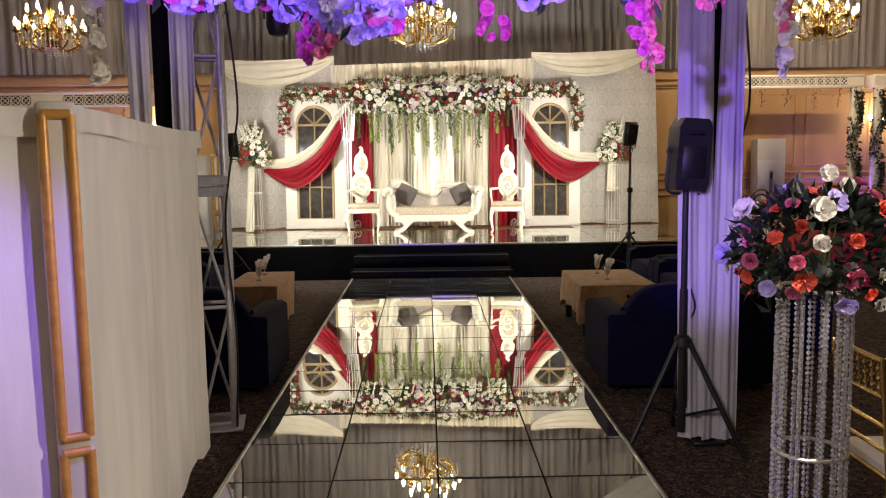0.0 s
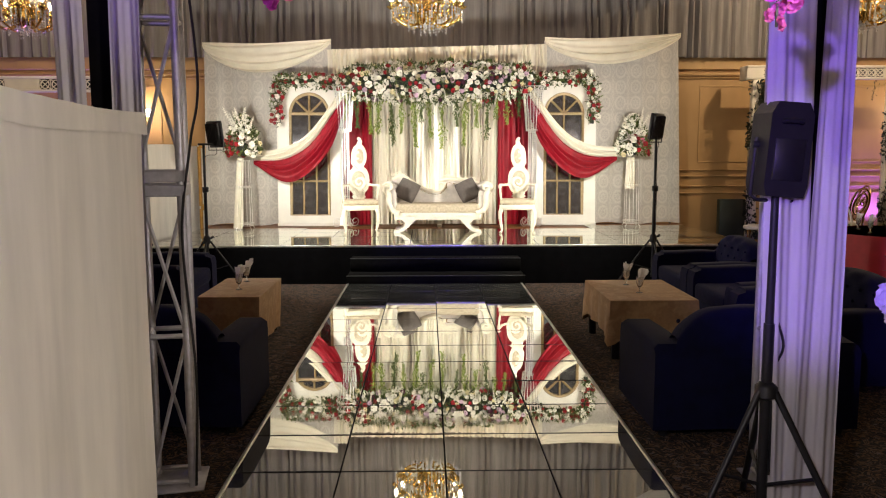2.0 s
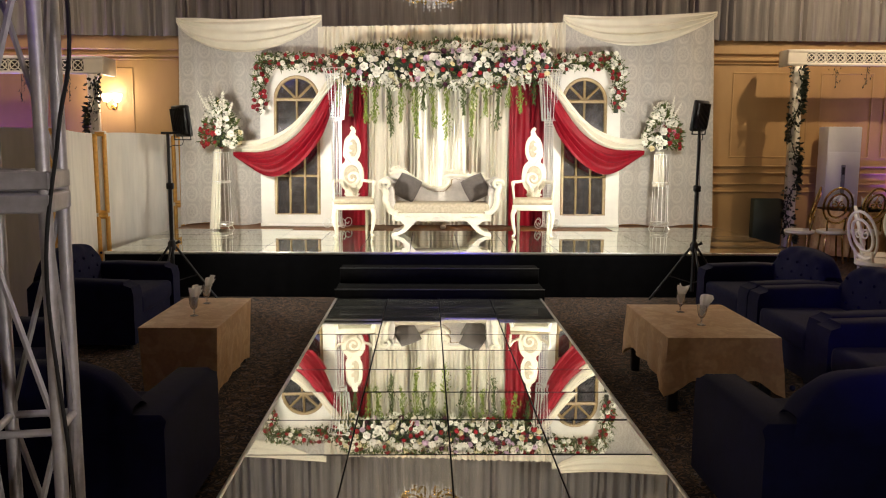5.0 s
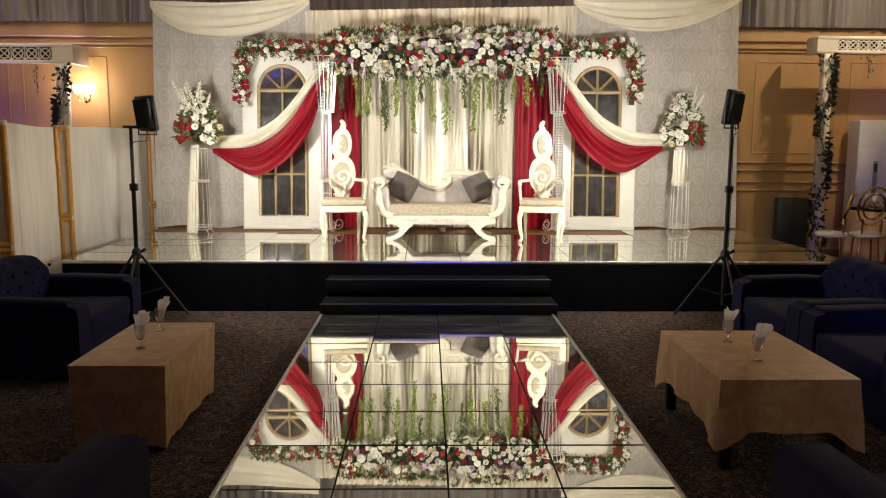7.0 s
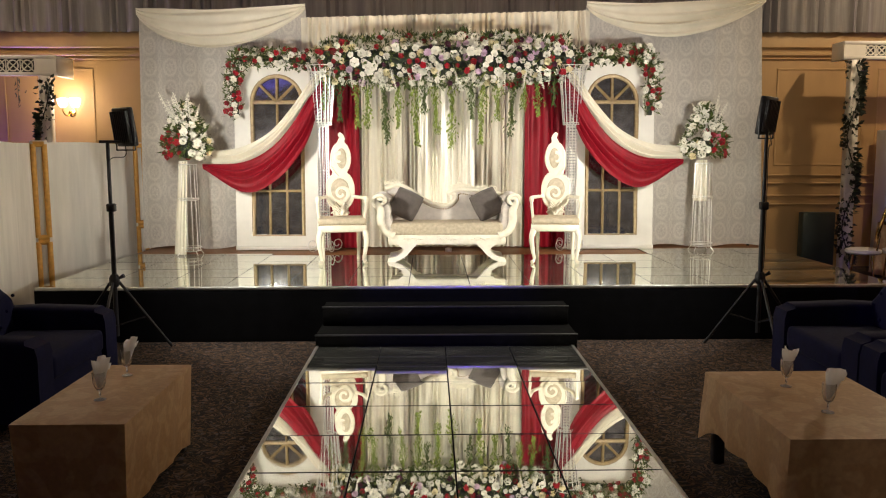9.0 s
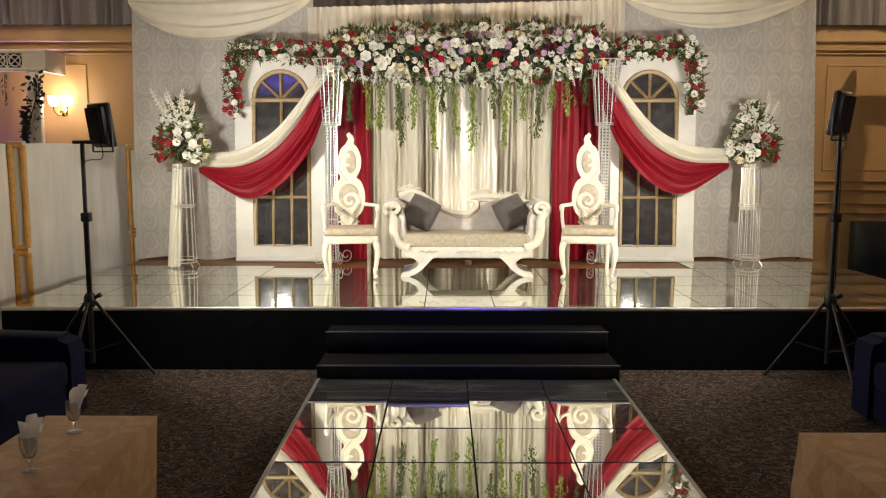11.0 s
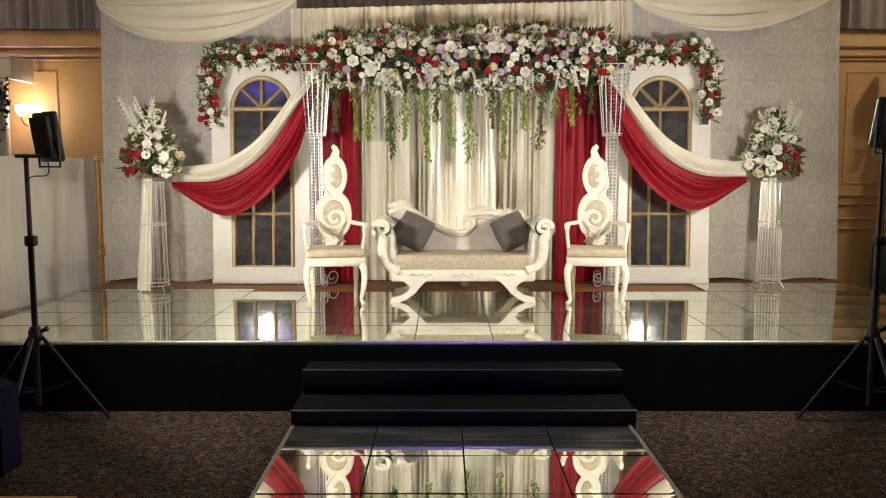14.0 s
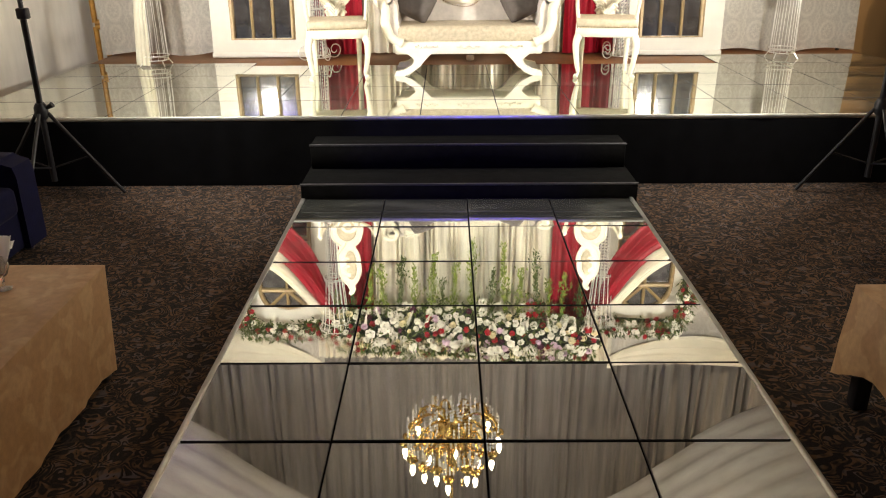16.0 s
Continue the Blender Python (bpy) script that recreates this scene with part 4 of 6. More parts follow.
def throne_chair(cx, cy, flip, turn):
    c = thing("throne_chair", "ornate antique-white throne chair with a tall scrolled back", "chair", (cx, cy, STAGE_Z), turn, "throne chairs")
    f = flip
    part("seat", Geo().box(-0.26, 0.26, -0.25, 0.22, 0.435, 0.505, 0.03, seg=3), M_BROCADE, c, "beige brocade seat")
    g = Geo().box(-0.265, 0.265, -0.255, 0.225, 0.355, 0.437, 0.012)
    part("apron", g, M_CARVED, c)
    studs = Geo()
    for i in range(22):
        studs.ball((-0.25 + i * 0.5 / 21, -0.258, 0.438), 0.006, 5)
    tagged(part("stud_row", studs, M_GOLD, c, "row of brass studs"), kind="stuff")
    for x, sx in ((-0.235, -1), (0.235, 1)):
        part("leg", cabriole(Geo(), x, -0.225, sx * 0.7, -1, 0.37), M_CARVED, c)
        part("leg", Geo().tube(smooth_line([(x * 0.86, 0.2, 0.37), (x * 0.86, 0.2, 0.2), (x * 0.86, 0.235, 0.0)], 4), [0.024] * 5 + [0.02] * 4, 8), M_CARVED, c)
        arm = smooth_line([(x * 0.62, 0.20, 0.72), (x * 0.95, 0.06, 0.715), (x * 1.1, -0.13, 0.72), (x * 1.12, -0.19, 0.70), (x * 1.1, -0.16, 0.60), (x * 1.04, -0.13, 0.48)], 5)
        part("arm", Geo().tube(arm, [0.02] * 12 + [0.025] * 5 + [0.017] * (len(arm) - 17), 8), M_CARVED, c)
    # back: a flat carved board of two scrolled lobes with inset pads and a curled tip
    sil = [(0.05, 0.46), (0.085, 0.53), (0.075, 0.58), (0.125, 0.64), (0.152, 0.72), (0.158, 0.80), (0.145, 0.88), (0.112, 0.945), (0.07, 0.985), (0.082, 1.02), (0.105, 1.08), (0.112, 1.15), (0.10, 1.22), (0.07, 1.285), (0.035, 1.32)]
    right = smooth_line([(x, 0, z) for x, z in sil], 4)
    left = smooth_line([(-x * (0.97 + 0.06 * math.sin(z * 31)), 0, z) for x, z in sil], 4)
    tip = [(0.03, 1.345), (0.036, 1.375), (0.018, 1.41), (-0.012, 1.435), (-0.026, 1.42), (-0.018, 1.40), (-0.006, 1.385), (-0.022, 1.35)]
    silh = [(p.x, p.z) for p in right] + tip + [(p.x, p.z) for p in left[::-1]]
    board = [(f * (x + 0.036 * max(0, z - 0.9)), z) for x, z in silh]
    part("back_board", Geo().prism(board, 0.222, 0.258), M_CARVED, c)
    edge = Geo().tube([(x, 0.224, z) for x, z in board], 0.011, 6, closed=True)
    part("edge_bead", edge, M_CARVED, c)

    def inset(px, pz, rx, rz, name):
        lens = Geo()
        lens.ball((0, 0, 0), 1.0, 20)
        part(name, Geo().add([(px + v[0] * rx, 0.222 + v[1] * 0.014, pz + v[2] * rz) for v in lens.v], lens.f), M_BROCADE, c, "beige brocade inset pad")
        for i in range(30):
            t = 2 * math.pi * i / 30
            beads.ball((px + rx * 1.04 * math.cos(t), 0.220, pz + rz * 1.04 * math.sin(t)), 0.0065, 5)

    beads = Geo()
    inset(0.0, 0.80, 0.102, 0.125, "lower_pad")
    inset(f * 0.022, 1.15, 0.058, 0.115, "upper_pad")
    tagged(part("stud_ring", beads, M_CARVED, c, "rows of small white beads"), kind="stuff")

    def curl(pts, r0, r1, name):
        k = len(pts)
        g = Geo().tube([(x, 0, z) for x, _, z in pts], [r0 + (r1 - r0) * i / (k - 1) for i in range(k)], 8)
        part(name, Geo().add([(x, 0.216 + 0.45 * y, z) for x, y, z in g.v], g.f), M_CARVED, c)

    curl([(f * x, 0, z) for x, _, z in spiral(0.012, 0.755, 0.10, 0.014, -95, 1.25, 32)], 0.030, 0.016, "lower_curl")
    curl([(f * (0.022 + x), 0, z) for x, _, z in spiral(-0.02, 1.15, 0.062, 0.012, 80, 0.95, 26)], 0.024, 0.012, "upper_curl")
    for i in range(5):
        z = 0.93 + 0.02 * i
        lf = smooth_line([(f * -0.02, 0.222, 0.95), (f * (-0.055 - 0.012 * i), 0.216, z + 0.05), (f * (-0.095 + 0.012 * i), 0.22, z + 0.015)], 4)
        part("carved_leaf", Geo().tube(lf, [0.016] * 5 + [0.008] * (len(lf) - 5), 6), M_CARVED, c)
    for sx in (-1, 1):
        for i in range(4):
            lf = smooth_line([(0, 0.218, 0.49 + 0.03 * i), (sx * 0.055, 0.212, 0.56 + 0.03 * i), (sx * (0.105 - 0.012 * i), 0.216, 0.53 + 0.042 * i)], 4)
            part("carved_leaf", Geo().tube(lf, [0.018] * 5 + [0.009] * (len(lf) - 5), 6), M_CARVED, c)
    return c


throne_chair(-1.11, 2.17, 1, 9)
throne_chair(1.28, 2.18, -1, -9)

sofa = thing("settee", "carved antique-white settee with beige velvet seat and scrolled arms", "settee", (0.062, 2.42, STAGE_Z - 0.0), 0)
sofa.scale = (1.06, 1, 0.955)
part("seat_cushion", Geo().box(-0.60, 0.60, -0.27, 0.24, 0.30, 0.455, 0.05, seg=3), M_BROCADE, sofa, "plump beige patterned cushion")
rail = Geo().box(-0.62, 0.62, -0.285, -0.235, 0.20, 0.315, 0.012)
rail.box(-0.60, 0.60, -0.24, 0.26, 0.235, 0.30)
part("seat_rail", rail, M_CARVED, sofa)
carv = Geo()
for cxo in (-0.36, 0.0, 0.36):
    for i in range(9):
        carv.ball((cxo - 0.09 + i * 0.0225, -0.288, 0.268 + 0.012 * math.sin(i * 1.9)), 0.013, 6)
tagged(part("carved_relief", carv, M_CARVED, sofa), kind="stuff")
for sx in (-1, 1):
    out = [(0.24, 0.255), (0.60, 0.255), (0.585, 0.225), (0.53, 0.20), (0.475, 0.15), (0.50, 0.10), (0.56, 0.06), (0.635, 0.045), (0.65, 0.0), (0.565, 0.0), (0.50, 0.03), (0.435, 0.085), (0.385, 0.15), (0.34, 0.20)]
    pts = [(sx * (x - 0.02), z) for x, z in out]
    for y in (-0.291, 0.20):
        part("leg", Geo().prism(pts, y, y + 0.064), M_CARVED, sofa)
    # arm: padded scroll with a carved front
    prof = smooth_line([(0.56, 0, 0.30), (0.66, 0, 0.36), (0.70, 0, 0.48), (0.70, 0, 0.60), (0.745, 0, 0.69)], 6)
    pad = []
    for p in prof:
        pad.append((sx * p.x, p.z))
    inner = [(sx * (p.x - 0.12 + 0.02 * i / len(prof)), p.z + 0.02) for i, p in enumerate(prof)]
    part("arm_pad", Geo().prism(pad + [(sx * 0.72, 0.76), (sx * 0.65, 0.775), (sx * 0.585, 0.74)] + inner[::-1][2:], -0.25, 0.26), M_UPHOLST, sofa, "grey-beige velvet arm")
    part("arm_front", Geo().tube([(sx * (p.x - 0.005), -0.262, p.z) for p in prof], [0.05, 0.05] + [0.042] * (len(prof) - 4) + [0.035, 0.03], 8), M_CARVED, sofa)
    part("arm_scroll", Geo().tube([(sx * x, -0.262, z) for x, _, z in spiral(0.70, 0.715, 0.080, 0.012, -60, 1.6, 34)], 0.023, 7), M_CARVED, sofa)
    part("arm_roll", Geo().tube([(sx * 0.70, -0.25, 0.715), (sx * 0.70, 0.26, 0.715)], 0.085, 16), M_UPHOLST, sofa)
crest = smooth_line([(-0.66, 0, 0.83), (-0.56, 0, 0.875), (-0.47, 0, 0.86), (-0.30, 0, 0.74), (-0.14, 0, 0.645), (0.02, 0, 0.635), (0.10, 0, 0.70), (0.09, 0, 0.76), (0.02, 0, 0.775)], 6)
crest2 = smooth_line([(0.02, 0, 0.775), (0.10, 0, 0.815), (0.24, 0, 0.825), (0.42, 0, 0.795), (0.58, 0, 0.765), (0.68, 0, 0.72)], 6)
outline = [(p.x, p.z) for p in crest[:38]] + [(0.12, 0.76)] + [(p.x, p.z) for p in crest2[8:]] + [(0.68, 0.30), (-0.66, 0.30)]
part("backrest", Geo().prism(outline, 0.22, 0.29), M_UPHOLST, sofa, "grey-beige velvet back", smooth=30)
part("crest_rail", Geo().tube([(p.x, 0.225, p.z) for p in crest], [0.032 - 0.008 * i / len(crest) for i in range(len(crest))], 8), M_CARVED, sofa)
part("crest_rail", Geo().tube([(p.x, 0.225, p.z) for p in crest2], [0.03] * len(crest2), 8), M_CARVED, sofa)
orn = Geo()
rs = random.Random(3)
for i in range(36):
    x = 0.06 + i * 0.014
    for _ in range(2):
        orn.tube(spiral(x, 0.86 - 0.12 * max(0, x - 0.15) + rs.uniform(-0.03, 0.03), 0.028, 0.007, rs.uniform(0, 360), 0.9, 9, 0.215 + rs.uniform(-0.012, 0.012)), 0.006, 5)
for i in range(14):
    x = -0.66 + i * 0.014
    orn.tube(spiral(x, 0.90 + 0.02 * math.sin(i * 0.35) + rs.uniform(-0.03, 0.03), 0.028, 0.007, rs.uniform(0, 360), 0.9, 9, 0.215), 0.006, 5)
tagged(part("carved_crest", orn, M_CARVED, sofa, "pierced carved crest"), kind="stuff")
studs = Geo()
for p in smooth_line([(-0.50, 0, 0.82), (-0.30, 0, 0.69), (-0.13, 0, 0.60), (0.03, 0, 0.59), (0.13, 0, 0.68), (0.15, 0, 0.765), (0.3, 0, 0.745), (0.45, 0, 0.69)], 8):
    studs.ball((p.x, 0.218, p.z), 0.007, 5)
tagged(part("stud_row", studs, M_GOLD, sofa, "row of brass studs"), kind="stuff")


def pillow(x, y, z, turn, tilt, roll):
    def fn(u, v):
        a, b = 2 * u - 1, 2 * v - 1
        return (0.165 * a * (1 - 0.06 * b * b), 0.165 * b * (1 - 0.06 * a * a), 0.075 * ((1 - a ** 4) * (1 - b ** 4)) ** 0.6 + 0.004 * math.sin(9 * a + 5 * b))
    g = Geo().grid(fn, 14, 14)
    g.grid(lambda u, v: (fn(u, v)[0], fn(u, v)[1], -fn(u, v)[2]), 14, 14)
    ob = part("throw_pillow", g, M_PILLOW)
    ob.matrix_basis = Matrix.Translation((x, y, z)) @ Euler((radians(tilt), radians(roll), radians(turn))).to_matrix().to_4x4() @ pose(0, 0, 0, 0, 0, 0)
    return tagged(ob, "taupe square throw pillow leaning on the settee", "pillow", "throw pillows")


pillow(-0.40, 2.46, STAGE_Z + 0.625, -14, 72, 24)
pillow(0.53, 2.46, STAGE_Z + 0.625, 14, 72, -24)


# ---- flood lights on tripods ----
def flood_stand(x, y, hub, headz, side, yaw):
    s = thing("flood_light_stand", "black LED flood light on a tripod aimed at the stage", "stage light", (x, y, CARPET_Z), group="flood lights")
    part("pole", Geo().tube([(0, 0, 0.35), (0, 0, headz - 0.12)], 0.016, 10), M_TRIPOD, s)
    part("lower_pole", Geo().tube([(0, 0, 0.12), (0, 0, 1.25)], 0.021, 10), M_TRIPOD, s)
    part("clamp", Geo().box(-0.03, 0.04, -0.03, 0.03, 1.22, 1.29, 0.008), M_PLASTIC, s)
    hubp = part("hub", Geo().lathe([(0.03, 0.56), (0.045, 0.58), (0.045, 0.64), (0.03, 0.67)], n=12), M_PLASTIC, s)
    part("knob", Geo().tube([(0.03, 0, 0.63), (0.085, 0, 0.66)], [0.01, 0.02], 8), M_PLASTIC, hubp)
    for k in range(3):
        a = radians((8, 172, 270)[k])
        part("leg", Geo().tube([(0.04 * math.cos(a), 0.04 * math.sin(a), 0.60), (0.46 * math.cos(a), 0.46 * math.sin(a), 0.012)], 0.013, 8), M_TRIPOD, s)
        part("brace", Geo().tube([(0.02 * math.cos(a), 0.02 * math.sin(a), 0.22), (0.26 * math.cos(a), 0.26 * math.sin(a), 0.29)], 0.007, 6), M_TRIPOD, s)
    hx = 0.0 if side > 0 else 0.15
    if side < 0:
        part("cross_arm", Geo().tube([(-0.07, 0, headz - 0.12), (0.17, 0, headz - 0.12)], 0.013, 8), M_TRIPOD, s)
    rot = Matrix.Translation((hx, 0, headz)) @ pose(0, 0, 0, 8, 0, yaw)
    head = part("lamp_head", Geo().box(-0.135, 0.135, -0.02, 0.035, -0.16, 0.17, 0.012, m=rot), M_PLASTIC, s)
    for i in range(9):
        part("cooling_fin", Geo().box(-0.12 + i * 0.03 - 0.004, -0.12 + i * 0.03 + 0.004, -0.045, -0.018, -0.13, 0.14, m=rot), M_PLASTIC, head, smooth=0)
    part("led_panel", Geo().box(-0.115, 0.115, 0.0352, 0.038, -0.14, 0.15, m=rot), M_LED, head, "lit white LED panel", smooth=0)
    part("bracket", Geo().tube([rot @ Vector(p) for p in ((-0.15, 0, 0.0), (-0.15, -0.02, -0.19), (0.15, -0.02, -0.19), (0.15, 0, 0.0))], 0.008, 6), M_TRIPOD, s)
    cable = smooth_line([(hx, -0.03, headz - 0.1), (hx + 0.02, -0.06, headz - 0.24), (0.01, -0.03, headz - 0.3), (0.02, -0.02, 1.2), (0.02, -0.02, 0.7)], 6)
    part("cable", Geo().tube(cable, 0.004, 5), M_PLASTIC, s)
    at = Matrix.Translation((x, y, CARPET_Z)) @ rot @ Vector((0, 0.06, 0.0))
    return at


FL = flood_stand(-2.89, 0.24, 0, 1.94, -1, -40)
FR = flood_stand(2.80, 0.24, 0, 2.03, 1, 45)
lamp("flood_beam", "AREA", FLOOD_W, (1.0, 0.96, 0.86), look(FL, (0.85, 3.3, 1.3)), 0.24, 168)
lamp("flood_beam", "AREA", FLOOD_W, (1.0, 0.96, 0.86), look(FR, (-0.6, 3.3, 1.2)), 0.24, 166)


# ---- chandeliers ----
def chandelier(x, y, z, power=8):
    c = thing("chandelier", "gold chandelier with candle bulbs and crystal drops", "chandelier", (x, y, z), group="chandeliers")
    c.scale = (1.42, 1.42, 1.42)
    part("stem", Geo().lathe([(0.012, 0.2), (0.05, 0.24), (0.03, 0.3), (0.07, 0.38), (0.02, 0.46), (0.045, 0.6), (0.012, 0.72), (0.012, 0.95)], n=12), M_GOLD, c)
    part("chain", Geo().tube([(0, 0, 0.9), (0, 0, (ZC - z) / 1.42)], 0.010, 6), M_GOLD, c)
    part("bowl", Geo().lathe([(0.02, 0.16), (0.10, 0.19), (0.16, 0.26), (0.10, 0.31), (0.03, 0.32)], n=16), M_GOLD, c)
    drops = Geo()
    rr = random.Random(9)
    for tier, (n, r, h) in enumerate(((10, 0.38, 0.34), (6, 0.24, 0.52))):
        for k in range(n):
            a = 2 * math.pi * k / n + tier * 0.4
            ca, sa = math.cos(a), math.sin(a)
            arm = smooth_line([(0.03, 0, h - 0.1), (r * 0.45, 0, h - 0.2), (r * 0.85, 0, h - 0.13), (r, 0, h - 0.02)], 5)
            am = part("arm", Geo().tube([(p.x * ca, p.x * sa, p.z) for p in arm], 0.012, 6), M_GOLD, c)
            part("drip_pan", Geo().lathe([(0.01, -0.02), (0.045, 0.0), (0.05, 0.012), (0.02, 0.015), (0.016, 0.06)], (r * ca, r * sa, h), 10), M_GOLD, am)
            part("bulb", Geo().lathe([(0.010, 0.06), (0.019, 0.085), (0.021, 0.105), (0.012, 0.14), (0.003, 0.16)], (r * ca, r * sa, h), 8), M_BULB, am, "lit candle bulb")
            for q in range(4):
                b = a + (q - 1.5) * 0.12
                for j in range(rr.randint(3, 5)):
                    drops.ball((r * math.cos(b), r * math.sin(b), h - 0.04 - j * 0.028), 0.011, 5, 1.3)
    for k in range(44):
        a, r = rr.uniform(0, 6.28), rr.uniform(0.02, 0.26)
        for j in range(rr.randint(4, 7)):
            drops.ball((r * math.cos(a), r * math.sin(a), 0.22 + 0.2 * r - j * 0.03), 0.010, 5, 1.3)
    tagged(part("crystal_fringe", drops, M_CRYSTAL, c, "clear crystal drops"), kind="stuff")
    gold = Geo()
    for k in range(120):
        a, r = rr.uniform(0, 6.28), rr.uniform(0.05, 0.37)
        gold.tube(spiral(0, 0, 0.04, 0.01, rr.uniform(0, 360), 1, 8), 0.006, 4, m=Matrix.Translation((r * math.cos(a), r * math.sin(a), 0.3 + rr.uniform(-0.10, 0.22))) @ pose(0, 0, 0, 0, 0, math.degrees(a)))
    tagged(part("gilded_leaves", gold, M_GOLD, c), kind="stuff")
    lamp("chandelier_glow", "POINT", CANDLE_W * power, (1.0, 0.76, 0.50), Matrix.Translation((x, y, z + 1.42)), 0.05)


chandelier(-0.09, 2.62, 3.36, 11)
chandelier(-6.35, 3.0, 3.36, 13)
chandelier(6.6, 2.65, 3.40, 38)


glow = thing("curtain_uplight", "small white LED uplight behind the settee", "uplight", (0.10, 3.0, STAGE_Z + 0.008))
part("can", Geo().lathe([(0.035, 0.0), (0.04, 0.01), (0.04, 0.04), (0.03, 0.045)], n=14), M_WHITE, glow)
part("lens", Geo().lathe([(0.03, 0.0455), (0.03, 0.048)], n=14), M_WHITE, glow)
lamp("curtain_uplight_beam", "SPOT", 58, (1.0, 0.95, 0.84), look((0.10, 3.0, STAGE_Z + 0.075), (0.10, 3.45, 1.75)), 0.05, spot=75)
# three further chandeliers, unseen, added to light the near hall
for x, y, w in ((-6.4, -4.6, 6), (6.5, -4.6, 8), (0.0, -13.2, 12)):
    chandelier(x, y, 3.36, w)

# ---- draped screens ----
def screen(name, pts, z0, z1, label, pilasters, seed, ragged=0.0, off=0.07, lead=0, strip=0.0165, hem=0.0):
    """A folding screen of cloth panels between posts. pts: plan corners; pilasters: indices of corners that carry a moulded post."""
    s = thing(name, label, "screen", group="draped screens")
    for i in range(len(pts) - 1):
        a, b = Vector((*pts[i], 0)), Vector((*pts[i + 1], 0))
        d = b - a
        n = Vector((d.y, -d.x, 0)).normalized()
        rr = random.Random(seed + i)
        ph = [rr.uniform(0, 6) for _ in range(4)]
        L = d.length

        def fn(u, v, side=1):
            w = 0.015 * math.sin(u * L * 7 + ph[0] + 0.9 * math.sin(v * 2 + ph[1])) + 0.0035 * math.sin(u * L * 23 + ph[1] + 3 * v) * (1 - 0.5 * v) + (0.005 if v > 0.93 else 0)
            hem = z0 + ragged * (0.5 + 0.5 * math.sin(u * L * 7 + ph[2])) * (0.3 + u)
            c = a + d * u + n * (w * (1 - 0.8 * v ** 6) + 0.02)
            return (c.x, c.y, hem + (z1 + 0.012 * math.sin(u * 5 + ph[3]) - hem) * v)
        part("cloth_panel", Geo().grid(fn, max(24, int(L * 40)), 28), M_SCREEN, s)
        if hem:
            def band(u, v):
                c = a + d * u + n * (0.038 + 0.004 * math.sin(u * L * 9 + ph[2]) + 0.003 * math.sin(u * L * 31 + 4 * v))
                return (c.x, c.y, z1 + 0.012 * math.sin(u * 5 + ph[3]) + 0.006 - (hem + 0.006 * math.sin(u * L * 5 + ph[0])) * (1 - v))
            part("top_hem", Geo().grid(band, max(24, int(L * 40)), 5), M_SCREEN, s, "turned-over cloth hem")
        p, q = a - n * 0.03, b - n * 0.03
        part("panel_board", Geo().add([(p.x, p.y, z0), (q.x, q.y, z0), (q.x, q.y, z1 - 0.02), (p.x, p.y, z1 - 0.02), (p.x - n.x * 0.03, p.y - n.y * 0.03, z0), (q.x - n.x * 0.03, q.y - n.y * 0.03, z0), (q.x - n.x * 0.03, q.y - n.y * 0.03, z1 - 0.02), (p.x - n.x * 0.03, p.y - n.y * 0.03, z1 - 0.02)],
             [(0, 1, 2, 3), (7, 6, 5, 4), (0, 4, 5, 1), (3, 2, 6, 7), (0, 3, 7, 4), (1, 5, 6, 2)]), M_PLAIN, s, smooth=0)
    for i, w, face in pilasters:
        x, y = pts[i]
        rot = Matrix.Translation((x + off * math.sin(radians(face + lead)), y - off * math.cos(radians(face + lead)), 0)) @ pose(0, 0, 0, 0, 0, face)
        post = part("pilaster", Geo().box(-w / 2, w / 2, -0.035, 0.03, z0, z1 + 0.02, 0.006, m=rot), M_PLAIN, s, "white post with gilded moulding")
        zm = z0 + 0.43 * (z1 - z0)
        for za, zb in ((z0 + 0.06, zm - 0.025), (zm + 0.025, z1 - 0.02)):
            h = w / 2 - strip
            mould = [(-h, -0.036, za), (h, -0.036, za), (h, -0.036, zb), (-h, -0.036, zb)]
            for k in range(4):
                part("moulding", Geo().tube([rot @ Vector(mould[k]), rot @ Vector(mould[(k + 1) % 4])], strip, 8), M_ORANGEWOOD, post, "gilded moulding strip")
    return s


screen("draped_screen", ((-5.6, -1.0), (-3.82, -0.55), (-4.44, 2.05), (-4.02, 3.95)), CARPET_Z, 1.78, "white cloth screen with gilded posts beside the stage", ((1, 0.17, 25), (2, 0.17, 25), (3, 0.16, 12)), 3, off=0.12, lead=45, strip=0.03)
screen("draped_screen", ((-2.13, -9.5), (-1.23, -8.36), (-1.375, -6.30)), CARPET_Z, 1.825, "white cloth screen with a gilded post beside the walkway", ((1, 0.112, 28),), 9, 0.10, hem=0.09)


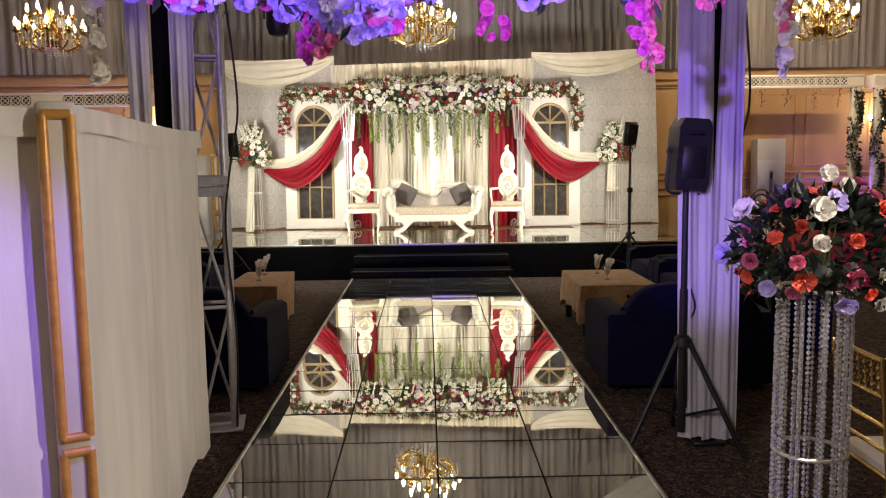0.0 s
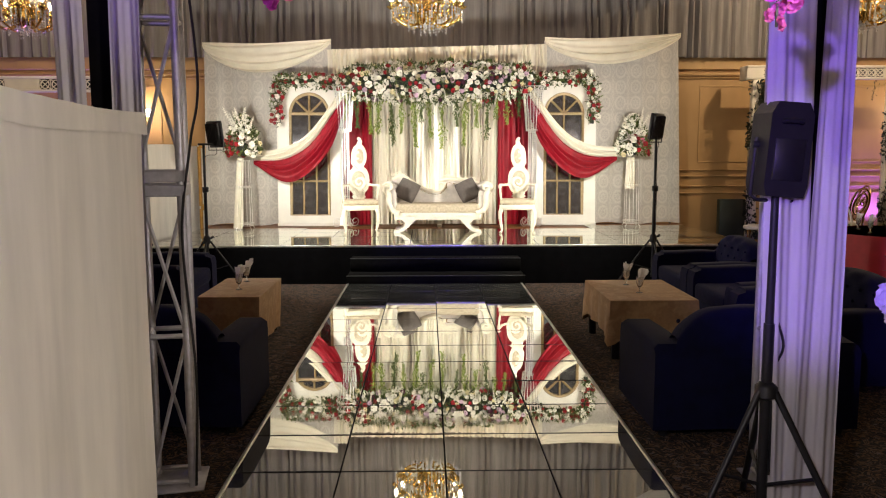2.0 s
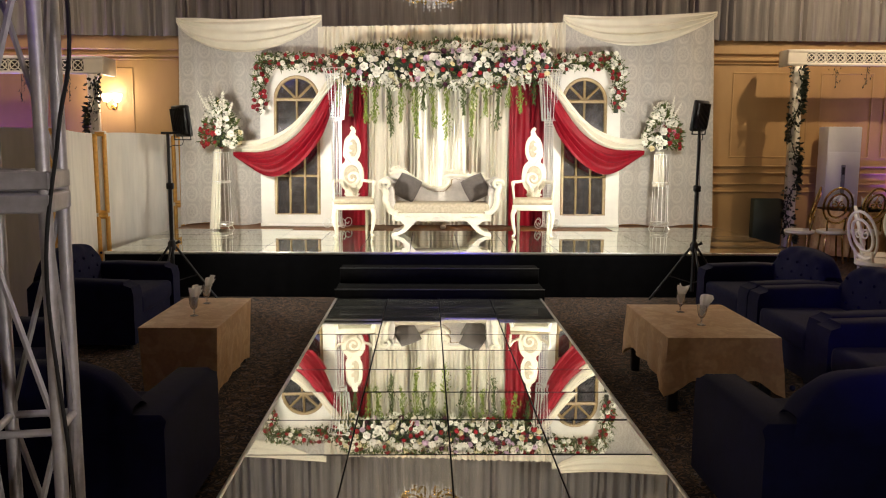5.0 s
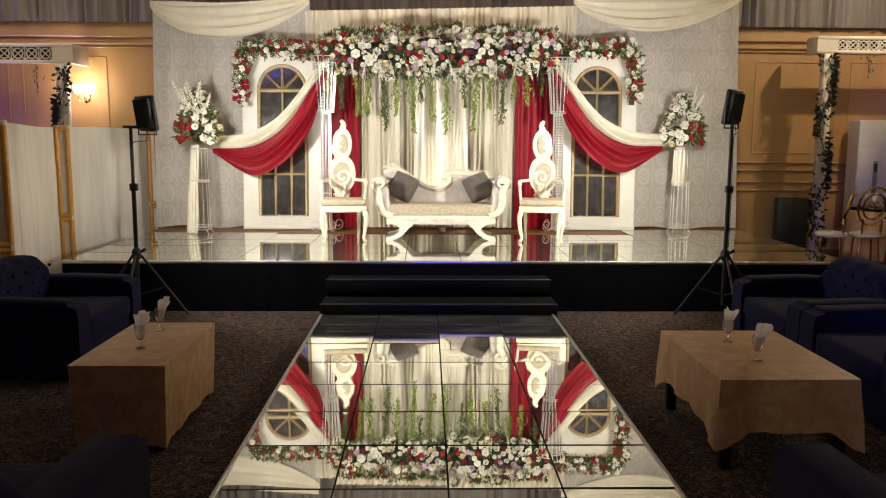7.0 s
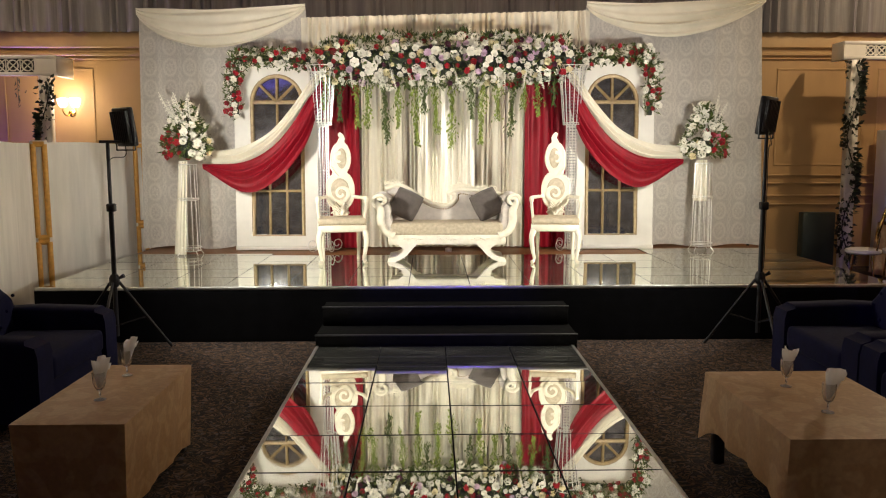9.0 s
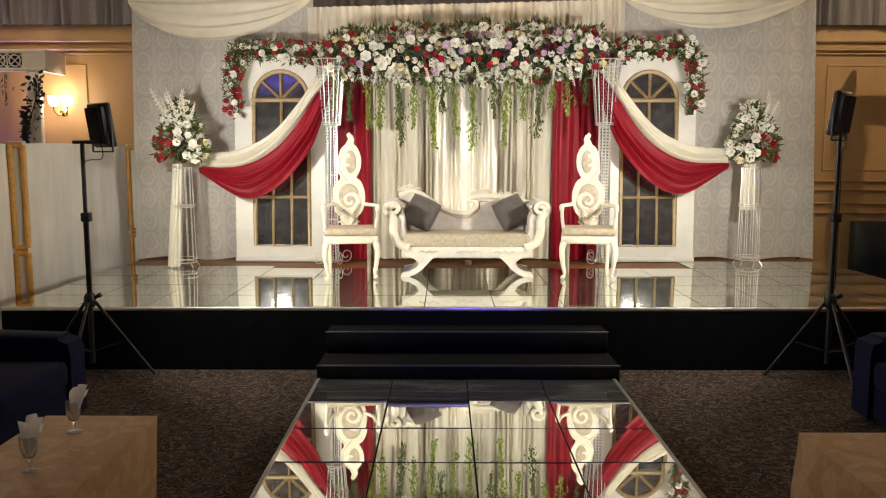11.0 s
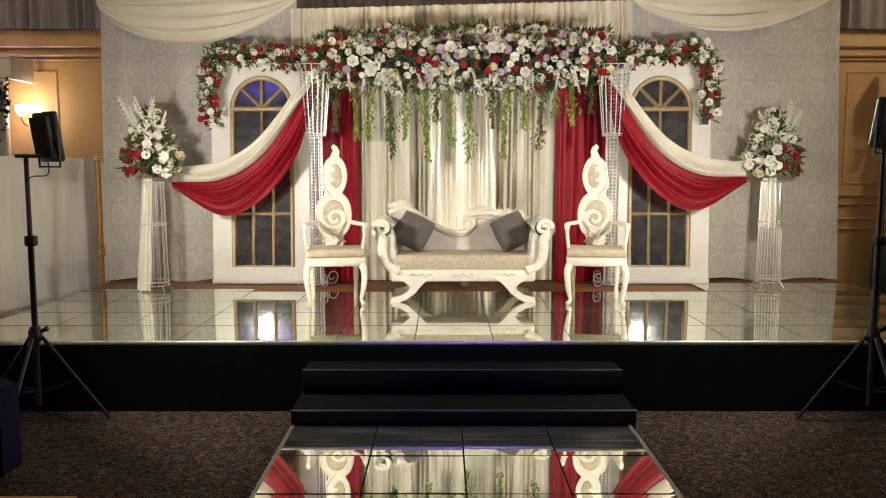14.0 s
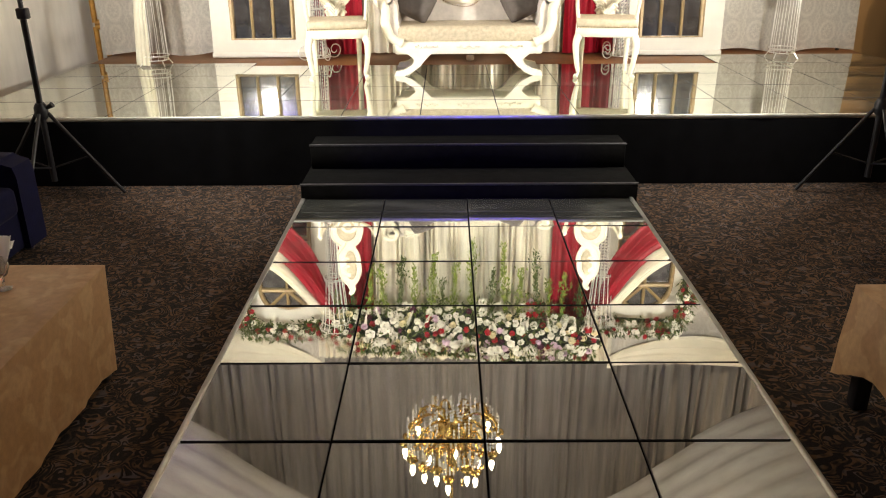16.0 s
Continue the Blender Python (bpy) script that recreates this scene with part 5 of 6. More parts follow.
# ---- lattice trusses ----
def truss_tower(x, y, side, h=3.3, turn=0.0):
    t = thing("truss_tower", "grey aluminium box-truss tower beside the walkway", "truss", (x, y, CARPET_Z), turn, "truss towers")
    s = side / 2
    cor = [(-s, -s), (s, -s), (s, s), (-s, s)]
    for a, b in cor:
        part("chord", Geo().tube([(a, b, 0), (a, b, h)], 0.021, 10), M_STEEL, t)
    part("base_plate", Geo().box(-s - 0.06, s + 0.06, -s - 0.06, s + 0.06, 0, 0.012, 0.004), M_STEEL, t)
    levels = [0.04, 0.80, 1.53, 1.60, 2.36, 3.2]
    for z in levels:
        for k in range(4):
            (a, b), (c, d) = cor[k], cor[(k + 1) % 4]
            if z in (1.53, 1.60):
                x0, x1, y0, y1 = min(a, c) - 0.022, max(a, c) + 0.022, min(b, d) - 0.022, max(b, d) + 0.022
                part("joint_plate", Geo().box(x0, x1, y0, y1, z - 0.03, z + 0.03, 0.006), M_STEEL, t, smooth=30)
            else:
                part("crossbar", Geo().tube([(a, b, z), (c, d, z)], 0.013, 8), M_STEEL, t)
    for z0, z1 in ((0.04, 0.80), (0.80, 1.53), (1.60, 2.36), (2.36, 3.2)):
        for k in range(4):
            (a, b), (c, d) = cor[k], cor[(k + 1) % 4]
            lo, hi = ((a, b), (c, d)) if z0 < 0.5 or 1.5 < z0 < 2 else ((c, d), (a, b))
            part("diagonal", Geo().tube([(*lo, z0), (*hi, z1)], 0.0105, 6), M_STEEL, t)
    cab = smooth_line([(s + 0.03, -s - 0.02, 2.9), (s + 0.10, -s - 0.02, 2.1), (s + 0.05, -s, 1.75), (s + 0.0, -s - 0.03, 1.3), (s + 0.04, -s - 0.02, 0.6), (s + 0.02, -s - 0.02, 0.02)], 8)
    part("cable", Geo().tube(cab, 0.007, 6), M_PLASTIC, t)
    return t


truss_tower(-1.42, -5.86, 0.20, turn=10)
truss_tower(1.74, -5.93, 0.20, turn=0)
bar = thing("lighting_bar", "black bar slung between the truss towers overhead", "lighting bar")
part("tube", Geo().tube([(-1.40, -5.86, 3.22), (1.68, -5.82, 3.22)], 0.03, 10), M_TRIPOD, bar)


def hung_lamp(x, z, name, label, disc):
    o = thing(name, label, "stage light", (x, -5.86, z), group="hung lights")
    part("hanger", Geo().tube([(0, 0, 0.1), (0, 0, 3.25 - z)], 0.012, 8), M_TRIPOD, o)
    if disc:
        part("dish", Geo().lathe([(0.02, 0.10), (0.10, 0.085), (0.16, 0.04), (0.165, 0.0), (0.14, -0.012), (0.03, -0.02)], n=24), M_PLASTIC, o)
    else:
        part("can", Geo().lathe([(0.03, 0.14), (0.07, 0.11), (0.075, -0.04), (0.06, -0.09), (0.045, -0.10)], n=16), M_PLASTIC, o)
        part("yoke", Geo().tube([(-0.085, 0, 0.0), (-0.085, 0, 0.15), (0.085, 0, 0.15), (0.085, 0, 0)], 0.008, 6), M_TRIPOD, o)


hung_lamp(-0.95, 2.53, "spot_lamp", "black can spotlight hung overhead", False)
hung_lamp(-0.36, 2.44, "dish_lamp", "black dish-shaped lamp hung overhead", True)


# ---- draped pillars of the flower canopy ----
def pillar(x, y, sheets, label):
    p = thing("draped_pillar", label, "pillar", (x, y, CARPET_Z), group="canopy pillars")
    part("post", Geo().box(-0.055, 0.055, -0.06, 0.06, 0, 3.3, 0.005), M_BLACK, p, "black post")
    part("foot", Geo().box(-0.10, 0.10, -0.10, 0.10, 0, 0.03, 0.008), M_TRIPOD, p)
    for (a0, a1), (b0, b1), dy, seed in sheets:
        def fn(u, v):
            w = 0.012 * math.sin(u * 11 + seed + v) + 0.005 * math.sin(u * 29 + 2 * v + seed)
            xa = b0 + (a0 - b0) * v
            xb = b1 + (a1 - b1) * v
            return (xa + (xb - xa) * u, dy + w * (1.15 - 0.3 * v), 0.06 + 3.2 * v)
        part("curtain", Geo().grid(fn, 34, 14), M_VOILE, p, "white voile curtain")


pillar(1.615, -6.32, (((-0.25, -0.045), (-0.19, 0.0), -0.10, 1), ((0.005, 0.125), (-0.07, 0.145), -0.135, 4)), "black pillar hung with violet-lit white voile")
pillar(-1.61, -6.02, (((-0.20, -0.06), (-0.16, -0.05), -0.115, 2), ((0.07, 0.22), (0.05, 0.19), -0.115, 6)), "black pillar hung with white voile")

canopy = thing("flower_canopy", "lavender and magenta flower canopy over the walkway", "flower arch")
for a, b in (((-1.61, -6.02, 3.2), (1.615, -6.32, 3.2)), ((-1.61, -6.02, 3.2), (-1.5, -7.75, 2.62)), ((1.615, -6.32, 3.2), (1.55, -7.75, 2.62)), ((-1.5, -7.75, 2.62), (1.55, -7.75, 2.62))):
    part("canopy_bar", Geo().tube([a, b], 0.03, 8), M_TRIPOD, canopy)
rc = random.Random(21)


def canopy_sample(r):
    x = r.uniform(-1.30, 0.90)
    low = 2.255 + 0.07 * math.sin(x * 4.1) + 0.05 * math.sin(x * 9 + 1)
    return (x, -7.75 + r.uniform(-0.22, 0.2), low + abs(r.gauss(0.08, 0.16))), (0.3 * r.uniform(-1, 1), -0.8, -0.55)


tagged(part("greenery", bunch_leaves(rc, canopy_sample, 320, 0.08, 0.025), M_IVY, canopy, smooth=0), kind="stuff")
for p, o in spread(rc, 380, canopy_sample, 0.045):
    put_flower(pick(rc, ((MUM_LAV, 60), (BLOOM_LAV, 10), (LILY_LAV, 4), (LILY_MAG, 10), (ROSE_PINK, 4))), canopy, p, o, rc.uniform(0.6, 1.05), rc)
STRANDS = ((-0.50, 2.24, 2.04, BLOOM_MAG), (-0.43, 2.3, 2.08, BLOOM_PINK), (-0.46, 2.2, 2.07, BLOOM_PINK), (0.20, 2.28, 2.12, BLOOM_MAG), (0.27, 2.2, 2.12, BLOOM_MAG), (0.86, 2.36, 1.99, BLOOM_PINK), (0.82, 2.32, 2.06, BLOOM_MAG),
           (1.08, 2.34, 2.22, BLOOM_PINK), (1.13, 2.34, 2.24, BLOOM_PINK), (-1.33, 2.5, 1.97, BLOOM_WHITE), (1.40, 2.5, 1.97, BLOOM_WHITE), (1.42, 2.4, 2.12, BLOOM_PINK))
for x, z0, z1, mesh in STRANDS:
    part("strand", Geo().tube([(x, -7.70, z0 + 0.2), (x, -7.70, z1)], 0.004, 4), M_LEAF, canopy)
    z = z0
    while z > z1:
        put_flower(mesh, canopy, Vector((x + rc.gauss(0, 0.014), -7.72 + rc.uniform(-0.03, 0.03), z)), (rc.uniform(-1, 1), -1, -0.2), rc.uniform(0.34, 0.6), rc)
        z -= 0.02
# unseen violet spots, placed by guess to tint pillar, flowers, screen and steps
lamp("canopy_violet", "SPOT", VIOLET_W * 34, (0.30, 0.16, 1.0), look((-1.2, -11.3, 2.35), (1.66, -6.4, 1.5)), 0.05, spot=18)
for sx in (-0.82, 0.05, 0.9):
    lamp("canopy_violet", "SPOT", VIOLET_W * 3, (0.34, 0.20, 1.0), look((sx, -8.75, 2.02), (sx, -7.75, 2.46)), 0.04, spot=60)
lamp("canopy_violet", "SPOT", VIOLET_W * 15, (0.30, 0.16, 1.0), look((0.15, -9.4, 3.5), (-1.46, -8.72, 0.9)), 0.02, spot=22)
lamp("canopy_violet", "SPOT", VIOLET_W * 44, (0.12, 0.08, 1.0), look((0.15, -9.4, 3.5), (0.0, 0.45, 0.25)), 0.05, spot=11)
# added to tint the unseen rear swag, so the window panes reflect violet
lamp("canopy_violet", "SPOT", VIOLET_W * 22, (0.16, 0.12, 1.0), look((-2.6, -7.3, 2.5), (-4.5, -7.5, 4.7)), 0.05, spot=60)
# can for the guessed pillar spot, added out of view
par = thing("violet_par_light", "small violet LED par light, unseen and placed by guess", "stage light", (-1.2, -11.3, 2.42))
# fill spots added to brighten the near screen, right pillar and pedestal
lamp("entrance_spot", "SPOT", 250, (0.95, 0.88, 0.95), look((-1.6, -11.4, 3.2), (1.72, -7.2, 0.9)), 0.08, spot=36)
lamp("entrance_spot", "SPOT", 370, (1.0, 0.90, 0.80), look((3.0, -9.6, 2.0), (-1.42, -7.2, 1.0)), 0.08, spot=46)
# cans added out of view for these two fill spots
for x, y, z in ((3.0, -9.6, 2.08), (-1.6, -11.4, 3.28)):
    can = thing("entrance_spotlight", "small black can of a spotlight added near the entrance", "ceiling light", (x, y, z), group="entrance spotlights")
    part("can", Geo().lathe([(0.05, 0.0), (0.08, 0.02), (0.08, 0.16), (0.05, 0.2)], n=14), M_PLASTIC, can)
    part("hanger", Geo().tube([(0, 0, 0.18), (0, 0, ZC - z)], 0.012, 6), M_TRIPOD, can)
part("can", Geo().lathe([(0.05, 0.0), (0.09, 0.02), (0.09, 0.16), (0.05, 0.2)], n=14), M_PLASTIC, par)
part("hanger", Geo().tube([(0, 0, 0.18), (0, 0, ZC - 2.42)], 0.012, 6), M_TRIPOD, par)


# ---- loudspeaker on its stand ----
def speaker_stand(x, y):
    s = thing("speaker_stand", "black tripod stand under a loudspeaker", "speaker stand", (x, y, CARPET_Z))
    part("pole", Geo().tube([(0, 0, 0.30), (0, 0, 1.53)], 0.019, 10), M_TRIPOD, s)
    part("outer_tube", Geo().tube([(0, 0, 0.10), (0, 0, 0.95)], 0.024, 10), M_TRIPOD, s)
    part("collar", Geo().lathe([(0.03, 0.60), (0.05, 0.615), (0.05, 0.66), (0.03, 0.68)], n=12), M_PLASTIC, s)
    for k in range(3):
        a = radians(200 + 120 * k)
        part("leg", Geo().tube([(0.04 * math.cos(a), 0.04 * math.sin(a), 0.64), (0.38 * math.cos(a), 0.38 * math.sin(a), 0.012)], 0.016, 8), M_TRIPOD, s)
        part("brace", Geo().tube([(0.02 * math.cos(a), 0.02 * math.sin(a), 0.20), (0.23 * math.cos(a), 0.23 * math.sin(a), 0.28)], 0.010, 6), M_TRIPOD, s)
    part("cable", Geo().tube(smooth_line([(0.09, 0.1, 1.6), (0.07, 0.06, 1.2), (0.03, 0.0, 1.0), (0.06, -0.02, 0.85), (0.03, 0, 0.7), (0.02, -0.02, 0.25)], 6), 0.006, 6), M_PLASTIC, s)
    return s


speaker_stand(1.44, -6.42)
box = thing("loudspeaker", "black plastic loudspeaker tilted on a tripod stand", "loudspeaker", (1.44, -6.42, 1.46))
tilt = pose(0, 0, 0.0, 0, 4, 3) @ Matrix.Diagonal((0.8, 0.8, 1, 1))
out = [(-0.105, 0.0), (0.105, 0.0), (0.122, 0.05), (0.118, 0.355), (0.085, 0.405), (-0.085, 0.405), (-0.118, 0.355), (-0.122, 0.05)]
part("cabinet", Geo().prism(out, -0.10, 0.12, m=tilt), M_PLASTIC, box, smooth=20)
part("back_panel", Geo().box(-0.085, 0.085, -0.108, -0.098, 0.07, 0.25, 0.004, m=tilt), M_TRIPOD, box)
part("handle", Geo().tube([tilt @ Vector(p) for p in ((-0.05, -0.10, 0.32), (-0.04, -0.125, 0.325), (0.04, -0.125, 0.325), (0.05, -0.10, 0.32))], 0.012, 6), M_PLASTIC, box)
part("bracket", Geo().tube([tilt @ Vector(p) for p in ((-0.135, 0.02, 0.25), (-0.137, 0.02, 0.0), (-0.10, 0.02, -0.02), (0.10, 0.02, -0.02), (0.137, 0.02, 0.0), (0.135, 0.02, 0.25))], 0.009, 6), M_TRIPOD, box)
for sx in (-1, 1):
    part("knob", Geo().tube([tilt @ Vector((sx * 0.12, 0.02, 0.22)), tilt @ Vector((sx * 0.155, 0.02, 0.22))], 0.016, 10), M_PLASTIC, box)


# ---- crystal flower pedestal ----
ped = thing("crystal_pedestal", "tall crystal-strung pedestal with coral and lavender flowers", "flower stand", (1.465, -7.93, CARPET_Z))
PR, PH = 0.136, 1.20
rb = random.Random(63)
for z in (0.02, 0.55, PH):
    part("ring", Geo().tube([(PR * math.cos(2 * math.pi * i / 36), PR * math.sin(2 * math.pi * i / 36), z) for i in range(36)], 0.008, 6, closed=True), M_SILVER, ped)
for k in range(4):
    a = math.pi / 2 * k + 0.3
    part("upright", Geo().tube([(0.06 * math.cos(a), 0.06 * math.sin(a), 0), (0.06 * math.cos(a), 0.06 * math.sin(a), PH)], 0.007, 6), M_SILVER, ped)
for k in range(27):
    a = 2 * math.pi * (k + 0.32 * math.sin(k * 2.4)) / 27
    prof, z = [(0.0012, 0.0)], 0.004
    while z < PH - 0.05:
        r, h = rb.choice(((0.0056, 0.010), (0.0076, 0.021), (0.0076, 0.023), (0.0086, 0.018)))
        prof += [(0.0014, z), (r, z + 0.36 * h), (r, z + 0.64 * h), (0.0014, z + h)]
        z += h + 0.0008
    part("crystal_strand", Geo().lathe(prof, (PR * math.cos(a), PR * math.sin(a), 0.02), 6), M_CRYSTAL, ped, "string of clear faceted beads", smooth=0)
rp = random.Random(31)


def ped_sample(r):
    a, e = r.uniform(0, 2 * math.pi), r.uniform(-0.7, 1.3)
    o = Vector((math.cos(a) * math.cos(e), math.sin(a) * math.cos(e), math.sin(e)))
    k = r.uniform(0.78, 1.12)
    return (o.x * 0.27 * k, o.y * 0.24 * k, 1.34 + o.z * 0.21 * k), (o.x, o.y - 0.4, o.z)


part("flower_foam", Geo().ball((0, 0, 1.25), 0.085, 10), M_IVY, ped)
tagged(part("greenery", bunch_leaves(rp, ped_sample, 620, 0.08, 0.034), M_IVY, ped, smooth=0), kind="stuff")
for p, o in spread(rp, 58, ped_sample, 0.07):
    put_flower(pick(rp, ((BLOOM_WHITE, 10), (BLOOM_LAV, 10), (LILY_CORAL, 13), (BLOOM_PINK, 3), (CABBAGE_PINK, 12), (CABBAGE_CORAL, 5), (LILY_WHITE, 5))), ped, p + Vector(o).normalized() * 0.05, o, rp.uniform(0.62, 0.92), rp)
for x, y, z, mesh, size in ((0.0, -0.06, 1.64, BLOOM_WHITE, 0.68), (0.05, -0.1, 1.60, BLOOM_WHITE, 0.58), (-0.02, -0.16, 1.54, BLOOM_LAV, 0.85)):
    part("stem", Geo().tube([(x * 0.4, y * 0.4, 1.3), (x, y + 0.01, z)], 0.004, 5), M_LEAF, ped)
    put_flower(mesh, ped, Vector((x, y, z)), (0.1, -1, 0.35), size, rp)


# ---- navy armchairs ----
def armchair(x, y, turn, label="navy velvet armchair with a raised tufted back"):
    c = thing("armchair", label, "armchair", (x, y, CARPET_Z), turn, "navy armchairs")
    h = 0.62
    part("base", Geo().box(-h + 0.02, h - 0.02, -0.41, 0.40, 0.05, 0.27, 0.02, seg=2), M_NAVY, c)
    part("seat_cushion", Geo().box(-h + 0.21, h - 0.21, -0.24, 0.43, 0.26, 0.43, 0.05, seg=3), M_NAVY, c)
    for sx in (-1, 1):
        x0, x1 = sorted((sx * h, sx * (h - 0.20)))
        side = [(-0.43, 0.05), (-0.43, 0.52), (-0.40, 0.55), (-0.1, 0.565), (0.36, 0.55), (0.42, 0.53), (0.435, 0.47), (0.435, 0.05)]
        g = Geo()
        g.add([(q, p[0], p[1]) for q in (x0, x1) for p in side] + [(q + (0.025 if q == x0 else -0.025), p[0] * 0.97, p[1] + 0.022) for q in (x0, x1) for p in side[2:5]],
              [tuple(range(7, -1, -1)), tuple(range(8, 16)), (0, 1, 9, 8), (1, 2, 10, 9), (4, 5, 13, 12), (5, 6, 14, 13), (6, 7, 15, 14), (7, 0, 8, 15),
               (2, 3, 17, 16), (3, 4, 18, 17), (10, 19, 20, 11), (11, 20, 21, 12), (16, 17, 20, 19), (17, 18, 21, 20), (2, 16, 19, 10), (4, 12, 21, 18)])
        part("armrest", g, M_NAVY, c, smooth=50)
    wb = h - 0.11

    def back(u, v):
        t = (u - 0.5) * 2
        top = 0.80 - 0.16 * abs(t) ** 5 - 0.03 * t * t
        ang = v * 2 * math.pi
        zc, hz = (0.30 + top) / 2, (top - 0.30) / 2
        cy, sy = math.cos(ang), math.sin(ang)
        yy = -0.335 - 0.095 * math.copysign(abs(cy) ** 0.5, cy) - 0.02 * (1 if sy > 0 else 0) * sy
        zz = zc + hz * math.copysign(abs(sy) ** 0.45, sy)
        if cy < -0.2:
            yy -= 0.012 * math.sin(t * 12) * math.sin(zz * 26)
        return (wb * t * (1 - 0.05 * abs(sy)), yy, zz)
    part("backrest", Geo().grid(back, 36, 28), M_NAVY, c, smooth=60)
    part("rear_panel", Geo().box(-h + 0.03, h - 0.03, -0.435, -0.36, 0.05, 0.50, 0.02, seg=2), M_NAVY, c)
    tuft = Geo()
    for i in range(5):
        for j in range(3):
            tuft.ball(((i - 2 + 0.5 * (j % 2) - 0.25) * 0.19, -0.236, 0.48 + j * 0.10), 0.014, 6)
    tagged(part("tuft_buttons", tuft, M_NAVY, c), kind="stuff")
    for sx in (-1, 1):
        for sy in (-0.36, 0.36):
            part("foot", Geo().lathe([(0.025, 0), (0.035, 0.06)], (sx * (h - 0.08), sy, 0), 8), M_TRIPOD, c)
    return c


armchair(-1.85, -4.74, 0, "navy velvet armchair with its back to the entrance, facing the table")
armchair(1.88, -4.86, 0, "navy velvet armchair with its back to the entrance, facing the table")
for sx in (-1, 1):
    armchair(sx * 2.98, -1.27, -90 if sx < 0 else 90)
    armchair(sx * 2.92, -3.80, -90 if sx < 0 else 90)

armchair(2.98, -2.53, 90)


# ---- low tables with cloths, glasses and napkins ----
def low_table(x0, x1, y0, y1, zt, drop, corner, seed):
    cx, cy, hx, hy = (x0 + x1) / 2, (y0 + y1) / 2, (x1 - x0) / 2, (y1 - y0) / 2
    t = thing("low_table", "low dark wooden coffee table under a cloth", "table", (cx, cy, CARPET_Z), group="low tables")
    H = zt - CARPET_Z
    part("tabletop", Geo().box(-hx + 0.02, hx - 0.02, -hy + 0.02, hy - 0.02, H - 0.045, H - 0.012, 0.004), M_TRIPOD, t)
    for sx in (-1, 1):
        for sy in (-1, 1):
            part("leg", Geo().box(sx * (hx - 0.06) - 0.03, sx * (hx - 0.06) + 0.03, sy * (hy - 0.06) - 0.03, sy * (hy - 0.06) + 0.03, 0, H - 0.045, 0.005), M_TRIPOD, t)
    per = []
    n = 22
    for k in range(n):
        per.append((-hx + 2 * hx * k / n, -hy, 0, -1, k / n))
    for k in range(n):
        per.append((hx, -hy + 2 * hy * k / n, 1, 0, k / n))
    for k in range(n):
        per.append((hx - 2 * hx * k / n, hy, 0, 1, k / n))
    for k in range(n):
        per.append((-hx, hy - 2 * hy * k / n, -1, 0, k / n))
    g = Geo()
    N, rows = len(per), 9
    rr = random.Random(seed)
    ph = [rr.uniform(0, 6) for _ in range(6)]
    verts = []
    for j in range(rows + 1):
        v = j / rows
        for i, (px, py, nx, ny, s) in enumerate(per):
            e = min(s, 1 - s)
            cr = max(0.0, 1 - e / 0.22)
            length = drop + corner * cr ** 1.5 + 0.006 * math.sin(i * 0.7 + ph[0])
            outw = 0.006 + v * ((0.010 if corner >= 0.1 else -0.028) + 0.9 * corner * 0.3 * cr * math.sin(min(1, v * 1.3) * 2.2)) + (0.004 if corner < 0.1 else 0.012) * v * math.sin(i * 0.95 + ph[1]) + 0.004 * v * math.sin(i * 2.3 + ph[2])
            dn = Vector((nx, ny, 0))
            if s < 1e-6:
                dn = Vector((px / hx, py / hy, 0)).normalized()
            verts.append((px + dn.x * outw, py + dn.y * outw, H - v * length - (0.0 if j else 0)))
    faces = [(j * N + i, j * N + (i + 1) % N, (j + 1) * N + (i + 1) % N, (j + 1) * N + i) for j in range(rows) for i in range(N)]
    top = [(px * 0.97, py * 0.98, H + 0.004) for px, py, *_ in per]
    k0 = len(verts)
    verts += top
    faces += [(i, (i + 1) % N, k0 + (i + 1) % N, k0 + i) for i in range(N)] + [tuple(range(k0, k0 + N))]
    cl = part("tablecloth", Geo().add(verts, faces), M_CLOTH, smooth=70)
    cl.matrix_basis = Matrix.Translation((cx, cy, CARPET_Z))
    tagged(cl, "tan damask tablecloth draped over a low table", "tablecloth", "tablecloths")


low_table(-2.04, -1.525, -3.19, -2.17, 0.44, 0.455, 0.02, 1)
low_table(1.415, 2.14, -3.45, -2.39, 0.44, 0.285, 0.10, 2)


def goblet(x, y, z, turn, seed):
    g = thing("water_goblet", "clear stemmed glass with a folded white napkin in it", "glass", (x, y, z), turn, "glasses on the tables")
    part("bowl", Geo().lathe([(0.030, 0.0), (0.028, 0.004), (0.005, 0.010), (0.006, 0.045), (0.022, 0.06), (0.031, 0.09), (0.033, 0.14), (0.031, 0.14), (0.029, 0.09), (0.018, 0.064), (0.002, 0.05)], n=16), M_GLASS, g)
    return g


def napkin(x, y, z, seed, lean):
    rr = random.Random(seed)
    k = [rr.uniform(0.7, 1.0) for _ in range(8)]

    def fn(u, v):
        a = u * 2 * math.pi
        r = 0.010 + 0.035 * v ** 0.8 + 0.010 * v * math.sin(a * 4 + seed)
        h = 0.165 * v * (k[int(u * 7.99)] if v > 0.7 else 0.9)
        return (r * math.cos(a) * 0.9 + lean * v, r * math.sin(a) * 0.6, h)
    ob = part("napkin", Geo().grid(fn, 24, 8), M_NAPKIN)
    ob.matrix_basis = Matrix.Translation((x, y, z + 0.062))
    tagged(ob, "folded white napkin standing in a glass", "napkin", "napkins in glasses")


